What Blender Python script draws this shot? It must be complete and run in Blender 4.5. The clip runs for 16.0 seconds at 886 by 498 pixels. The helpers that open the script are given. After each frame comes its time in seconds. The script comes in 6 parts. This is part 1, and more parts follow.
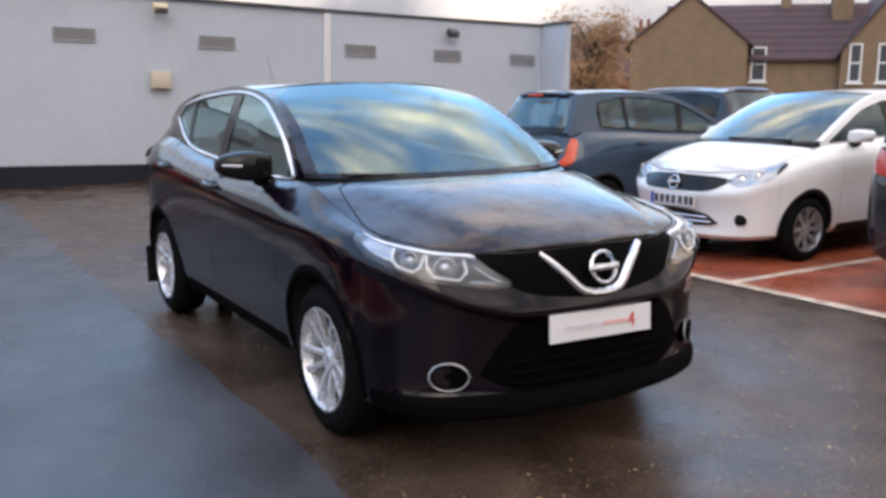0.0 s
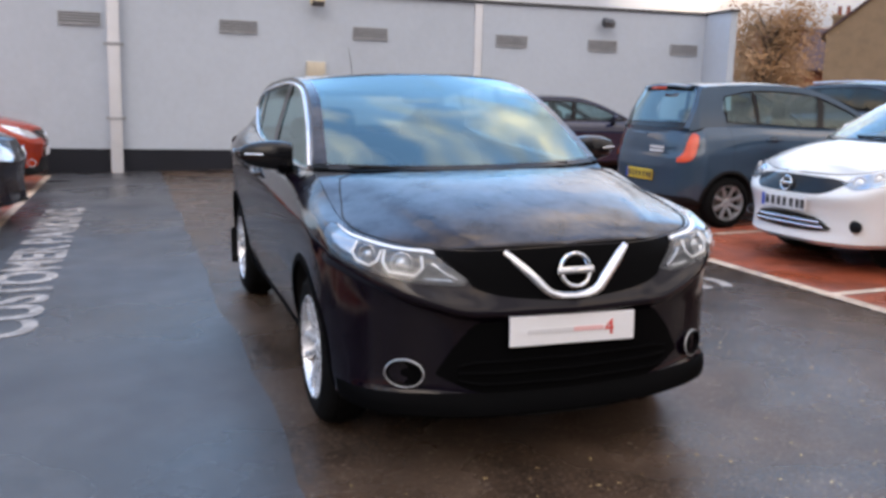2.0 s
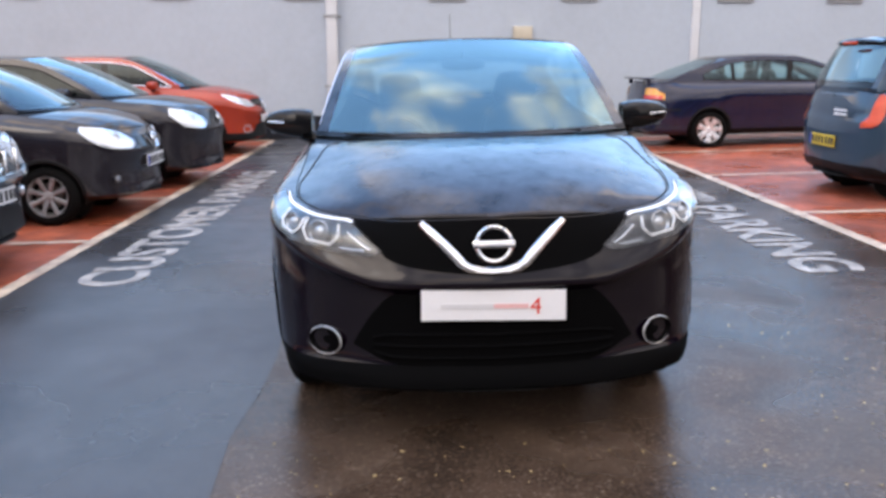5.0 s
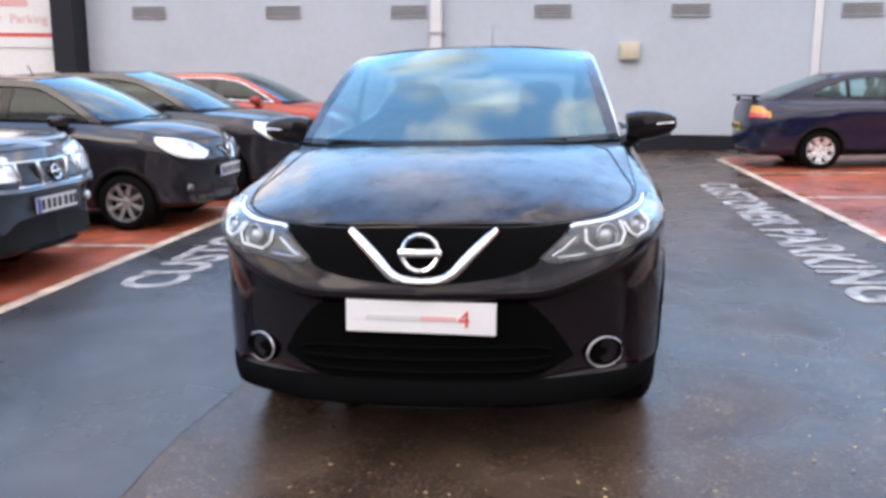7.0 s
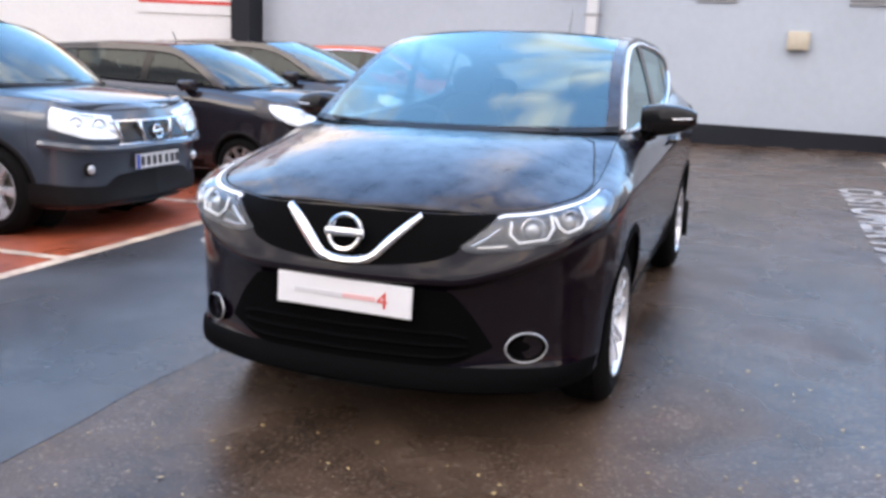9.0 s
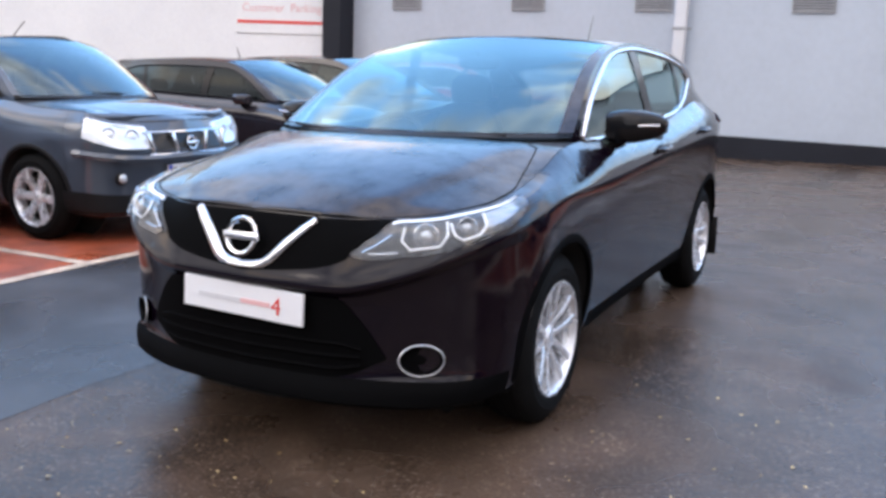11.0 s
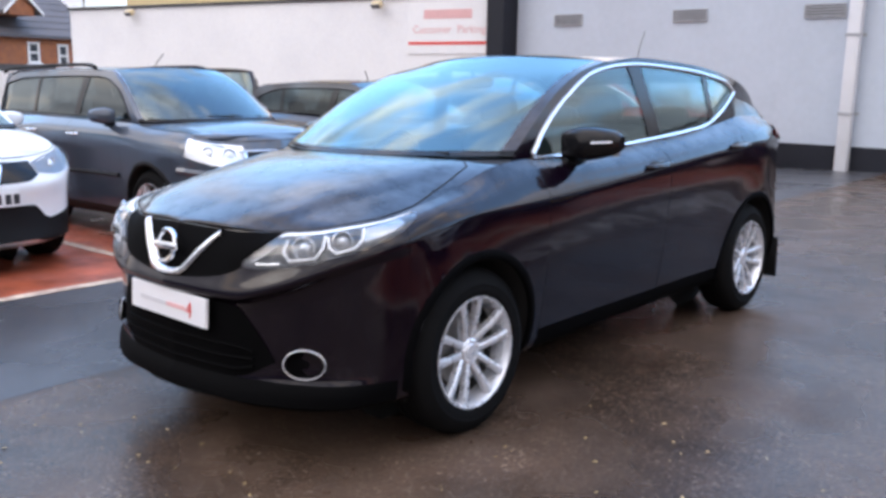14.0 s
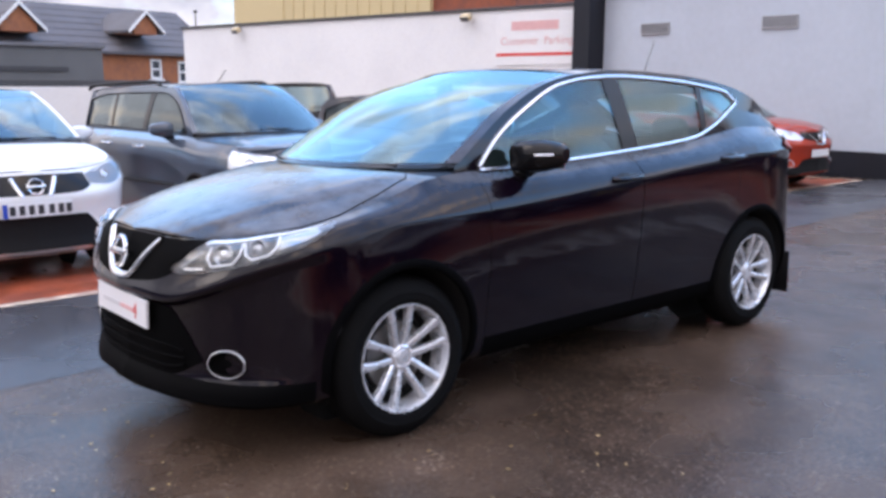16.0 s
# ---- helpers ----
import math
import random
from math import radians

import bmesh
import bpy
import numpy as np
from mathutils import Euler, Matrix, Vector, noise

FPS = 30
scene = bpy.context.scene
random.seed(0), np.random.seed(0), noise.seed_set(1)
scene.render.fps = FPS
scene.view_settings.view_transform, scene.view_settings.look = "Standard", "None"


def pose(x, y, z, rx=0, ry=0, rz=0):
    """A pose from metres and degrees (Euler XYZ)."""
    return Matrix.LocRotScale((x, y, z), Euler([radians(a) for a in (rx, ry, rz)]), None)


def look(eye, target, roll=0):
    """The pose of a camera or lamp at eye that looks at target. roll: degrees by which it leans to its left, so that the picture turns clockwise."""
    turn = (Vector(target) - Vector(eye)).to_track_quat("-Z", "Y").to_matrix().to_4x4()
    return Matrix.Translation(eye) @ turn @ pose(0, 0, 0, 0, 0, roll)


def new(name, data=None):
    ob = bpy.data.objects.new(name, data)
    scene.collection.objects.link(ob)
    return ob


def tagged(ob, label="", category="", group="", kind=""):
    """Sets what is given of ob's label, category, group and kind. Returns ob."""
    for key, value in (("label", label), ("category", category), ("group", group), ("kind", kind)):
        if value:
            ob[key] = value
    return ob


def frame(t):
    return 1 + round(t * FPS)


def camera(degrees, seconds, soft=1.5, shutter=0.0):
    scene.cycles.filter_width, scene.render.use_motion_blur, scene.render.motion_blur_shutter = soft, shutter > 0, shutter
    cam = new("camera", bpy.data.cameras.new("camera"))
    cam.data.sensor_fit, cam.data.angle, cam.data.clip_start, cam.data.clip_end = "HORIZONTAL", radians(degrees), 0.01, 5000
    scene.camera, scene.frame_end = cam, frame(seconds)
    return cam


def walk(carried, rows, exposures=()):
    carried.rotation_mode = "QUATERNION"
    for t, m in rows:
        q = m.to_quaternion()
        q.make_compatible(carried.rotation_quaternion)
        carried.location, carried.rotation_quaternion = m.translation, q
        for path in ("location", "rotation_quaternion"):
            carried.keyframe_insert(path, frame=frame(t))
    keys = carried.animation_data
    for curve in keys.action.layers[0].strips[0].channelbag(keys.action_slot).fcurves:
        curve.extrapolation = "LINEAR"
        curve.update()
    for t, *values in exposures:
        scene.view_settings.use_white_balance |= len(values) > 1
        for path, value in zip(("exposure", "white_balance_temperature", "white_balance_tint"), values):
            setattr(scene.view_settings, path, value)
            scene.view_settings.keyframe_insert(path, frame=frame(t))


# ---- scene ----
cam = camera(53.9, 16.0, soft=3.3)
PATH = [
    (0, (-2.314, -3.357, 1.361), (-1.279, -1.673, 1.056), 0.9),
    (0.5, (-2.12, -3.499, 1.354), (-1.181, -1.757, 1.066), 1.0),
    (1, (-1.938, -3.562, 1.359), (-1.093, -1.776, 1.047), 0.4),
    (1.5, (-1.722, -3.592, 1.36), (-0.962, -1.766, 1.063), 2.3),
    (2, (-1.554, -3.666, 1.389), (-0.895, -1.807, 1.054), 1.6),
    (2.5, (-1.337, -3.787, 1.38), (-0.785, -1.893, 1.054), 1.4),
    (3, (-1.148, -3.815, 1.379), (-0.69, -1.901, 1.022), 0.8),
    (3.5, (-0.953, -3.783, 1.371), (-0.582, -1.851, 1.013), 2.1),
    (4, (-0.752, -3.801, 1.374), (-0.459, -1.859, 0.998), 0.6),
    (4.5, (-0.516, -3.872, 1.372), (-0.353, -1.917, 0.985), 0.7),
    (4.7, (-0.425, -3.857, 1.419), (-0.305, -1.907, 0.995), 0.6),
    (7, (0.421, -3.683, 1.359), (0.173, -1.735, 0.978), 0.3),
    (7.5, (0.598, -3.603, 1.372), (0.275, -1.667, 0.987), 1.3),
    (8, (0.819, -3.572, 1.383), (0.37, -1.662, 0.997), 0.5),
    (8.2, (0.92, -3.591, 1.39), (0.425, -1.697, 0.983), 1.6),
    (10.3, (1.724, -3.261, 1.408), (0.895, -1.488, 0.999), 0.9),
    (10.5, (1.779, -3.242, 1.396), (0.927, -1.477, 0.996), 1.4),
    (11, (1.92, -3.086, 1.369), (1.02, -1.347, 0.961), 2.4),
    (11.5, (2.068, -3.027, 1.409), (1.1, -1.328, 0.99), 2.4),
    (12, (2.281, -2.968, 1.409), (1.232, -1.317, 0.99), 1.6),
    (12.5, (2.449, -2.893, 1.404), (1.345, -1.272, 1.014), 1.0),
    (13, (2.584, -2.75, 1.374), (1.416, -1.178, 0.97), 1.5),
    (13.5, (2.699, -2.646, 1.415), (1.445, -1.145, 1.0), 1.7),
    (14, (2.909, -2.562, 1.421), (1.612, -1.09, 1.035), 0.9),
    (14.5, (3.109, -2.494, 1.421), (1.758, -1.075, 1.019), 0.2),
    (15, (3.23, -2.335, 1.405), (1.831, -0.956, 1.032), 0.6),
    (15.5, (3.375, -2.218, 1.437), (1.928, -0.889, 1.061), 1.4),
    (16, (3.508, -2.116, 1.445), (2.02, -0.831, 1.08), 0.2),
]
walk(cam, [(t, look(eye, target, roll)) for t, eye, target, roll in PATH],
     exposures=[(0, -0.43, 8070, 15), (0.5, -0.50, 8020, 15), (1, -0.41, 8000, 15), (1.5, -0.48, 8000, 15), (2.2, -0.28, 7900, 15), (3.5, -0.1, 7750, 15), (7.5, 0.12, 7680, 15), (8.2, 0.2, 7680, 15), (10.5, -0.02, 7320, 14), (13, 0.0, 7200, 14), (14.2, -0.02, 7150, 15), (15, -0.05, 7020, 16), (16, -0.07, 7080, 18)])

# ---- light ----
SLOPE = 0.027
scene.view_settings.exposure = 0.0
world = bpy.data.worlds.new("overcast_sky")
scene.world = world
world.use_nodes = True
wn, wl = world.node_tree.nodes, world.node_tree.links
wn.clear()
w_out = wn.new("ShaderNodeOutputWorld")
w_bg = wn.new("ShaderNodeBackground")
w_sky = wn.new("ShaderNodeTexSky")
w_sky.sky_type, w_sky.sun_disc = "NISHITA", False
w_sky.sun_elevation, w_sky.sun_rotation = radians(24), radians(215)
w_gain = wn.new("ShaderNodeMix")
w_gain.data_type, w_gain.blend_type = "RGBA", "MULTIPLY"
w_gain.inputs[0].default_value = 1.0
w_gain.inputs[7].default_value = (0.44, 0.57, 0.67, 1)
w_co = wn.new("ShaderNodeTexCoord")
w_map = wn.new("ShaderNodeMapping")
w_map.inputs["Scale"].default_value = (1.0, 1.0, 1.5)
w_map.inputs["Location"].default_value = (3.7, 1.2, 0.4)
w_n1 = wn.new("ShaderNodeTexNoise")
w_n1.inputs["Scale"].default_value, w_n1.inputs["Detail"].default_value, w_n1.inputs["Roughness"].default_value = 3.0, 6.0, 0.52
w_n2 = wn.new("ShaderNodeTexNoise")
w_n2.inputs["Scale"].default_value, w_n2.inputs["Detail"].default_value = 4.4, 5.0
w_r2 = wn.new("ShaderNodeValToRGB")
w_r2.color_ramp.elements[0].position, w_r2.color_ramp.elements[1].position = 0.38, 0.64
w_r2.color_ramp.elements[0].color = (0.60, 0.68, 0.86, 1)
w_r2.color_ramp.elements[1].color = (2.15, 1.92, 1.78, 1)
w_peak = w_r2.color_ramp.elements.new(0.54)
w_peak.color = (1.24, 1.32, 1.52, 1)
w_mix = wn.new("ShaderNodeMix")
w_mix.data_type = "RGBA"
w_sep, w_rise, w_lift = wn.new("ShaderNodeSeparateXYZ"), wn.new("ShaderNodeMapRange"), wn.new("ShaderNodeMix")
w_lift.data_type, w_lift.blend_type = "RGBA", "MULTIPLY"
w_lift.inputs[0].default_value = 1.0
w_rise.inputs["From Min"].default_value, w_rise.inputs["From Max"].default_value = 0.0, 1.0
w_rise.inputs["To Min"].default_value, w_rise.inputs["To Max"].default_value = 1.0, 3.0
# the cloud sheet is closed towards the sun and breaks up away from it
w_south, w_east, w_cover = wn.new("ShaderNodeMath"), wn.new("ShaderNodeMath"), wn.new("ShaderNodeMapRange")
w_south.operation, w_south.inputs[1].default_value = "MULTIPLY_ADD", -0.17
w_east.operation, w_east.inputs[1].default_value = "MULTIPLY_ADD", 0.06
w_cover.inputs["From Min"].default_value, w_cover.inputs["From Max"].default_value = 0.36, 0.52
wl.new(w_co.outputs["Generated"], w_map.inputs["Vector"])
wl.new(w_co.outputs["Generated"], w_sep.inputs[0])
wl.new(w_map.outputs[0], w_n1.inputs["Vector"])
wl.new(w_map.outputs[0], w_n2.inputs["Vector"])
wl.new(w_sep.outputs["Y"], w_south.inputs[0])
wl.new(w_n1.outputs["Fac"], w_south.inputs[2])
wl.new(w_sep.outputs["X"], w_east.inputs[0])
wl.new(w_south.outputs[0], w_east.inputs[2])
w_low, w_sum = wn.new("ShaderNodeMapRange"), wn.new("ShaderNodeMath")
w_low.inputs["From Min"].default_value, w_low.inputs["From Max"].default_value = 0.12, 0.38
w_low.inputs["To Min"].default_value, w_low.inputs["To Max"].default_value = 0.22, 0.0
w_sum.operation = "ADD"
wl.new(w_sep.outputs["Z"], w_low.inputs["Value"])
wl.new(w_east.outputs[0], w_sum.inputs[0])
wl.new(w_low.outputs[0], w_sum.inputs[1])
wl.new(w_sum.outputs[0], w_cover.inputs["Value"])
wl.new(w_n2.outputs["Fac"], w_r2.inputs[0])
wl.new(w_sky.outputs[0], w_gain.inputs[6])
wl.new(w_gain.outputs[2], w_mix.inputs[6])
wl.new(w_r2.outputs[0], w_mix.inputs[7])
wl.new(w_cover.outputs[0], w_mix.inputs[0])
wl.new(w_sep.outputs["Z"], w_rise.inputs["Value"])
wl.new(w_mix.outputs[2], w_lift.inputs[6])
wl.new(w_rise.outputs[0], w_lift.inputs[7])
wl.new(w_lift.outputs[2], w_bg.inputs["Color"])
w_bg.inputs["Strength"].default_value = 0.82
wl.new(w_bg.outputs[0], w_out.inputs[0])

sun = new("sun", bpy.data.lights.new("sun", "SUN"))
sun.data.energy, sun.data.angle, sun.data.color = 0.5, radians(25), (1.0, 0.95, 0.90)
sun.matrix_world = look((-6, -9, 7), (0, 0, 0))


# ---- materials ----
def material(name, colour, rough=0.5, metal=0.0, scale=6.0, vary=0.15, grain=80.0, bump=0.0, coat=0.0, rough_vary=0.0, second=None, second_at=(0.45, 0.65), second_scale=None, spec=0.5, coords="Object", blotch=None):
    m = bpy.data.materials.new(name)
    m.use_nodes = True
    n, l = m.node_tree.nodes, m.node_tree.links
    b = n["Principled BSDF"]
    b.inputs["Roughness"].default_value, b.inputs["Metallic"].default_value = rough, metal
    b.inputs["Specular IOR Level"].default_value = spec
    b.inputs["Coat Weight"].default_value, b.inputs["Coat Roughness"].default_value = coat, 0.07
    co = n.new("ShaderNodeTexCoord")
    big, fine = n.new("ShaderNodeTexNoise"), n.new("ShaderNodeTexNoise")
    big.inputs["Scale"].default_value, big.inputs["Detail"].default_value = scale, 5
    fine.inputs["Scale"].default_value, fine.inputs["Detail"].default_value = grain, 3
    for t in (big, fine):
        l.new(co.outputs[coords], t.inputs["Vector"])
    add = n.new("ShaderNodeMath")
    add.operation = "ADD"
    l.new(big.outputs["Fac"], add.inputs[0])
    l.new(fine.outputs["Fac"], add.inputs[1])
    span = n.new("ShaderNodeMapRange")
    span.inputs["From Min"].default_value, span.inputs["From Max"].default_value = 0.6, 1.4
    span.inputs["To Min"].default_value, span.inputs["To Max"].default_value = 1 - vary, 1 + vary
    l.new(add.outputs[0], span.inputs["Value"])
    mul = n.new("ShaderNodeMix")
    mul.data_type, mul.blend_type = "RGBA", "MULTIPLY"
    mul.inputs[0].default_value = 1
    mul.inputs[6].default_value = (*colour, 1)
    if second:
        sn, ramp, mix = n.new("ShaderNodeTexNoise"), n.new("ShaderNodeValToRGB"), n.new("ShaderNodeMix")
        mix.data_type = "RGBA"
        sn.inputs["Scale"].default_value, sn.inputs["Detail"].default_value = second_scale or scale, 7
        sn.inputs["Roughness"].default_value = 0.65
        ramp.color_ramp.elements[0].position, ramp.color_ramp.elements[1].position = second_at
        l.new(co.outputs[coords], sn.inputs["Vector"])
        l.new(sn.outputs["Fac"], ramp.inputs[0])
        l.new(ramp.outputs[0], mix.inputs[0])
        mix.inputs[6].default_value, mix.inputs[7].default_value = (*colour, 1), (*second, 1)
        l.new(mix.outputs[2], mul.inputs[6])
    l.new(span.outputs[0], mul.inputs[7])
    if blotch:
        bn, br, bm = n.new("ShaderNodeTexNoise"), n.new("ShaderNodeMapRange"), n.new("ShaderNodeMath")
        bn.inputs["Scale"].default_value, bn.inputs["Detail"].default_value, bn.inputs["Roughness"].default_value = blotch[0], 8, 0.7
        br.inputs["From Min"].default_value, br.inputs["From Max"].default_value = 0.38, 0.62
        br.inputs["To Min"].default_value, br.inputs["To Max"].default_value = blotch[1], 2 - blotch[1]
        bm.operation = "MULTIPLY"
        l.new(co.outputs[coords], bn.inputs["Vector"])
        l.new(bn.outputs["Fac"], br.inputs["Value"])
        l.new(br.outputs[0], bm.inputs[0])
        l.new(span.outputs[0], bm.inputs[1])
        l.new(bm.outputs[0], mul.inputs[7])
    l.new(mul.outputs[2], b.inputs["Base Color"])
    if rough_vary:
        rs = n.new("ShaderNodeMapRange")
        rs.inputs["From Min"].default_value, rs.inputs["From Max"].default_value = 0.35, 0.65
        rs.inputs["To Min"].default_value, rs.inputs["To Max"].default_value = max(0.02, rough - rough_vary), min(1, rough + rough_vary)
        l.new(big.outputs["Fac"], rs.inputs["Value"])
        l.new(rs.outputs[0], b.inputs["Roughness"])
    if bump:
        bp = n.new("ShaderNodeBump")
        bp.inputs["Strength"].default_value, bp.inputs["Distance"].default_value = 1.0, bump
        l.new(fine.outputs["Fac"], bp.inputs["Height"])
        l.new(bp.outputs[0], b.inputs["Normal"])
    return m


def glass(name, tint, ior=1.7, rough=0.0, sheen=(1, 1, 1)):
    m = bpy.data.materials.new(name)
    m.use_nodes = True
    n, l = m.node_tree.nodes, m.node_tree.links
    n.remove(n["Principled BSDF"])
    lw, pw, fr = n.new("ShaderNodeLayerWeight"), n.new("ShaderNodeMath"), n.new("ShaderNodeMapRange")
    tr, gl, mx = n.new("ShaderNodeBsdfTransparent"), n.new("ShaderNodeBsdfGlossy"), n.new("ShaderNodeMixShader")
    lw.inputs["Blend"].default_value = 0.5
    pw.operation, pw.inputs[1].default_value = "POWER", 4.0
    l.new(lw.outputs["Facing"], pw.inputs[0])
    l.new(pw.outputs[0], fr.inputs["Value"])
    fr.inputs["To Min"].default_value = ((ior - 1) / (ior + 1)) ** 2
    tr.inputs["Color"].default_value = (*tint, 1)
    gl.inputs["Roughness"].default_value, gl.inputs["Color"].default_value = rough, (*sheen, 1)
    l.new(fr.outputs[0], mx.inputs[0])
    l.new(tr.outputs[0], mx.inputs[1])
    l.new(gl.outputs[0], mx.inputs[2])
    l.new(mx.outputs[0], n["Material Output"].inputs["Surface"])
    return m


def car_paint(name, colour, rough=0.32, metal=0.0, coat=1.0):
    m = material(name, colour, rough, metal, scale=2.5, vary=0.06, grain=260, coat=coat, spec=0.0)
    m.node_tree.nodes["Principled BSDF"].inputs["Coat Roughness"].default_value = 0.10
    m.node_tree.nodes["Principled BSDF"].inputs["Coat IOR"].default_value = 1.58
    return m


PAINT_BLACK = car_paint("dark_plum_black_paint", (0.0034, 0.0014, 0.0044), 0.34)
flake = PAINT_BLACK.node_tree.nodes["Principled BSDF"]
flake.inputs["Specular Tint"].default_value = (0.95, 0.85, 1.0, 1)
flake.inputs["Coat IOR"].default_value = 1.41
# drying rain on the lacquer
wet_n, wet_l = PAINT_BLACK.node_tree.nodes, PAINT_BLACK.node_tree.links
wet_noise, wet_bump = wet_n.new("ShaderNodeTexNoise"), wet_n.new("ShaderNodeBump")
wet_noise.inputs["Scale"].default_value, wet_noise.inputs["Detail"].default_value, wet_noise.inputs["Roughness"].default_value = 10.0, 3.0, 0.55
wet_bump.inputs["Distance"].default_value = 0.0045
wet_l.new(wet_n["Texture Coordinate"].outputs["Object"], wet_noise.inputs["Vector"])
wet_l.new(wet_noise.outputs["Fac"], wet_bump.inputs["Height"])
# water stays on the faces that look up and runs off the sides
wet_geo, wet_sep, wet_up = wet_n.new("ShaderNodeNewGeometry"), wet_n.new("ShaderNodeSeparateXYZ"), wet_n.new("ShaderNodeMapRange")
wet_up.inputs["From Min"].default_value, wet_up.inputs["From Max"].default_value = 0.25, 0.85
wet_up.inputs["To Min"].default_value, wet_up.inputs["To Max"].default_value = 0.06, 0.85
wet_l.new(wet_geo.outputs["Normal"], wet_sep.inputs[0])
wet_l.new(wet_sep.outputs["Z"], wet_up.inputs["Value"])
wet_l.new(wet_up.outputs[0], wet_bump.inputs["Strength"])
wet_haze = wet_n.new("ShaderNodeMapRange")
wet_haze.inputs["From Min"].default_value, wet_haze.inputs["From Max"].default_value = 0.35, 0.9
wet_haze.inputs["To Min"].default_value, wet_haze.inputs["To Max"].default_value = 0.075, 0.13
wet_l.new(wet_sep.outputs["Z"], wet_haze.inputs["Value"])
wet_l.new(wet_haze.outputs[0], flake.inputs["Coat Roughness"])
# specular sheen added by facing lightens bonnet and roof, as fine drops would
sheen_up = wet_n.new("ShaderNodeMapRange")
sheen_up.inputs["From Min"].default_value, sheen_up.inputs["From Max"].default_value = 0.62, 0.97
sheen_up.inputs["To Min"].default_value, sheen_up.inputs["To Max"].default_value = 0.01, 0.22
wet_l.new(wet_sep.outputs["Z"], sheen_up.inputs["Value"])
sheen_patch, sheen_fleck, wet_mix = wet_n.new("ShaderNodeTexNoise"), wet_n.new("ShaderNodeMapRange"), wet_n.new("ShaderNodeMath")
sheen_patch.inputs["Scale"].default_value, sheen_patch.inputs["Detail"].default_value, sheen_patch.inputs["Roughness"].default_value = 7.0, 5.0, 0.62
sheen_fleck.inputs["From Min"].default_value, sheen_fleck.inputs["From Max"].default_value = 0.36, 0.66
sheen_fleck.inputs["To Min"].default_value, sheen_fleck.inputs["To Max"].default_value = 0.25, 2.0
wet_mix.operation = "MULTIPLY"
wet_l.new(wet_n["Texture Coordinate"].outputs["Object"], sheen_patch.inputs["Vector"])
wet_l.new(sheen_patch.outputs["Fac"], sheen_fleck.inputs["Value"])
wet_l.new(sheen_up.outputs[0], wet_mix.inputs[0])
wet_l.new(sheen_fleck.outputs[0], wet_mix.inputs[1])
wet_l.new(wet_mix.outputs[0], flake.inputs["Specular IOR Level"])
wet_l.new(wet_bump.outputs[0], flake.inputs["Coat Normal"])
PAINT_WHITE = car_paint("white_car_paint", (0.78, 0.79, 0.80), 0.35)
PAINT_SLATE = car_paint("slate_blue_car_paint", (0.038, 0.068, 0.104), 0.3, 0.2)
PAINT_SLATE.node_tree.nodes["Principled BSDF"].inputs["Coat IOR"].default_value = 1.46
PAINT_NAVY = car_paint("navy_car_paint", (0.008, 0.011, 0.035), 0.3)
PAINT_GREY = car_paint("graphite_car_paint", (0.058, 0.072, 0.096), 0.32, 0.3)
PAINT_PLUM = car_paint("dark_aubergine_car_paint", (0.017, 0.015, 0.020), 0.3)
PAINT_RED = car_paint("orange_red_car_paint", (0.36, 0.035, 0.014), 0.3, 0.1)
PLASTIC = material("black_trim_plastic", (0.006, 0.006, 0.007), 0.55, spec=0.2, vary=0.2, grain=300, bump=0.0003)
GLOSS_BLACK = material("gloss_black_plastic", (0.005, 0.005, 0.006), 0.16, vary=0.1, spec=0.3)
RUBBER = material("tyre_rubber", (0.005, 0.005, 0.0052), 0.75, spec=0.08, vary=0.25, scale=9, grain=120, bump=0.0006)
ALLOY = material("silver_alloy", (0.74, 0.75, 0.78), 0.28, 0.6, vary=0.08, scale=14, rough_vary=0.08)
ALLOY_GREY = material("grey_alloy", (0.36, 0.365, 0.38), 0.35, 0.6, vary=0.1, scale=14, rough_vary=0.08)
CHROME = material("chrome", (0.68, 0.69, 0.71), 0.10, 1.0, vary=0.04)
BRIGHT = material("satin_bright_trim", (0.78, 0.79, 0.82), 0.25, 0.85, vary=0.04)
STEEL = material("brake_steel", (0.22, 0.21, 0.20), 0.45, 0.9, vary=0.2)
CABIN = material("dark_cabin_cloth", (0.020, 0.021, 0.024), 0.85, vary=0.2, grain=400, bump=0.0004)
UNDER = material("underbody_black", (0.006, 0.006, 0.006), 0.9, vary=0.2)
GLASS_FRONT = glass("windscreen_glass", (0.48, 0.62, 0.64), 2.3, 0.05, (0.76, 1.0, 1.0))
GLASS_SIDE = glass("tinted_side_glass", (0.58, 0.78, 0.80), 1.75, 0.02, (0.82, 1.0, 1.0))
GLASS_DARK = glass("dark_tinted_glass", (0.07, 0.09, 0.10), 1.42, 0.0, (0.9, 1.0, 1.0))
GLASS_OTHER = glass("plain_windscreen_glass", (0.42, 0.52, 0.54), 2.0, 0.04, (0.84, 1.0, 1.02))
GLASS_LAMP = glass("clear_lamp_cover", (0.93, 0.95, 0.96), 1.5)
LAMP_SILVER = material("lamp_reflector", (0.74, 0.75, 0.78), 0.22, 0.6, vary=0.08)
LAMP_GREY = material("lamp_bezel_grey", (0.20, 0.205, 0.22), 0.3, 0.5, vary=0.15)
LAMP_DARK = material("dark_lamp_bezel", (0.05, 0.052, 0.058), 0.25, 0.5, vary=0.15)
LAMP_LENS = material("projector_lens", (0.42, 0.44, 0.47), 0.10, 0.7, vary=0.1)
LAMP_WHITE = material("frosted_lamp_strip", (0.80, 0.81, 0.84), 0.35, vary=0.03)
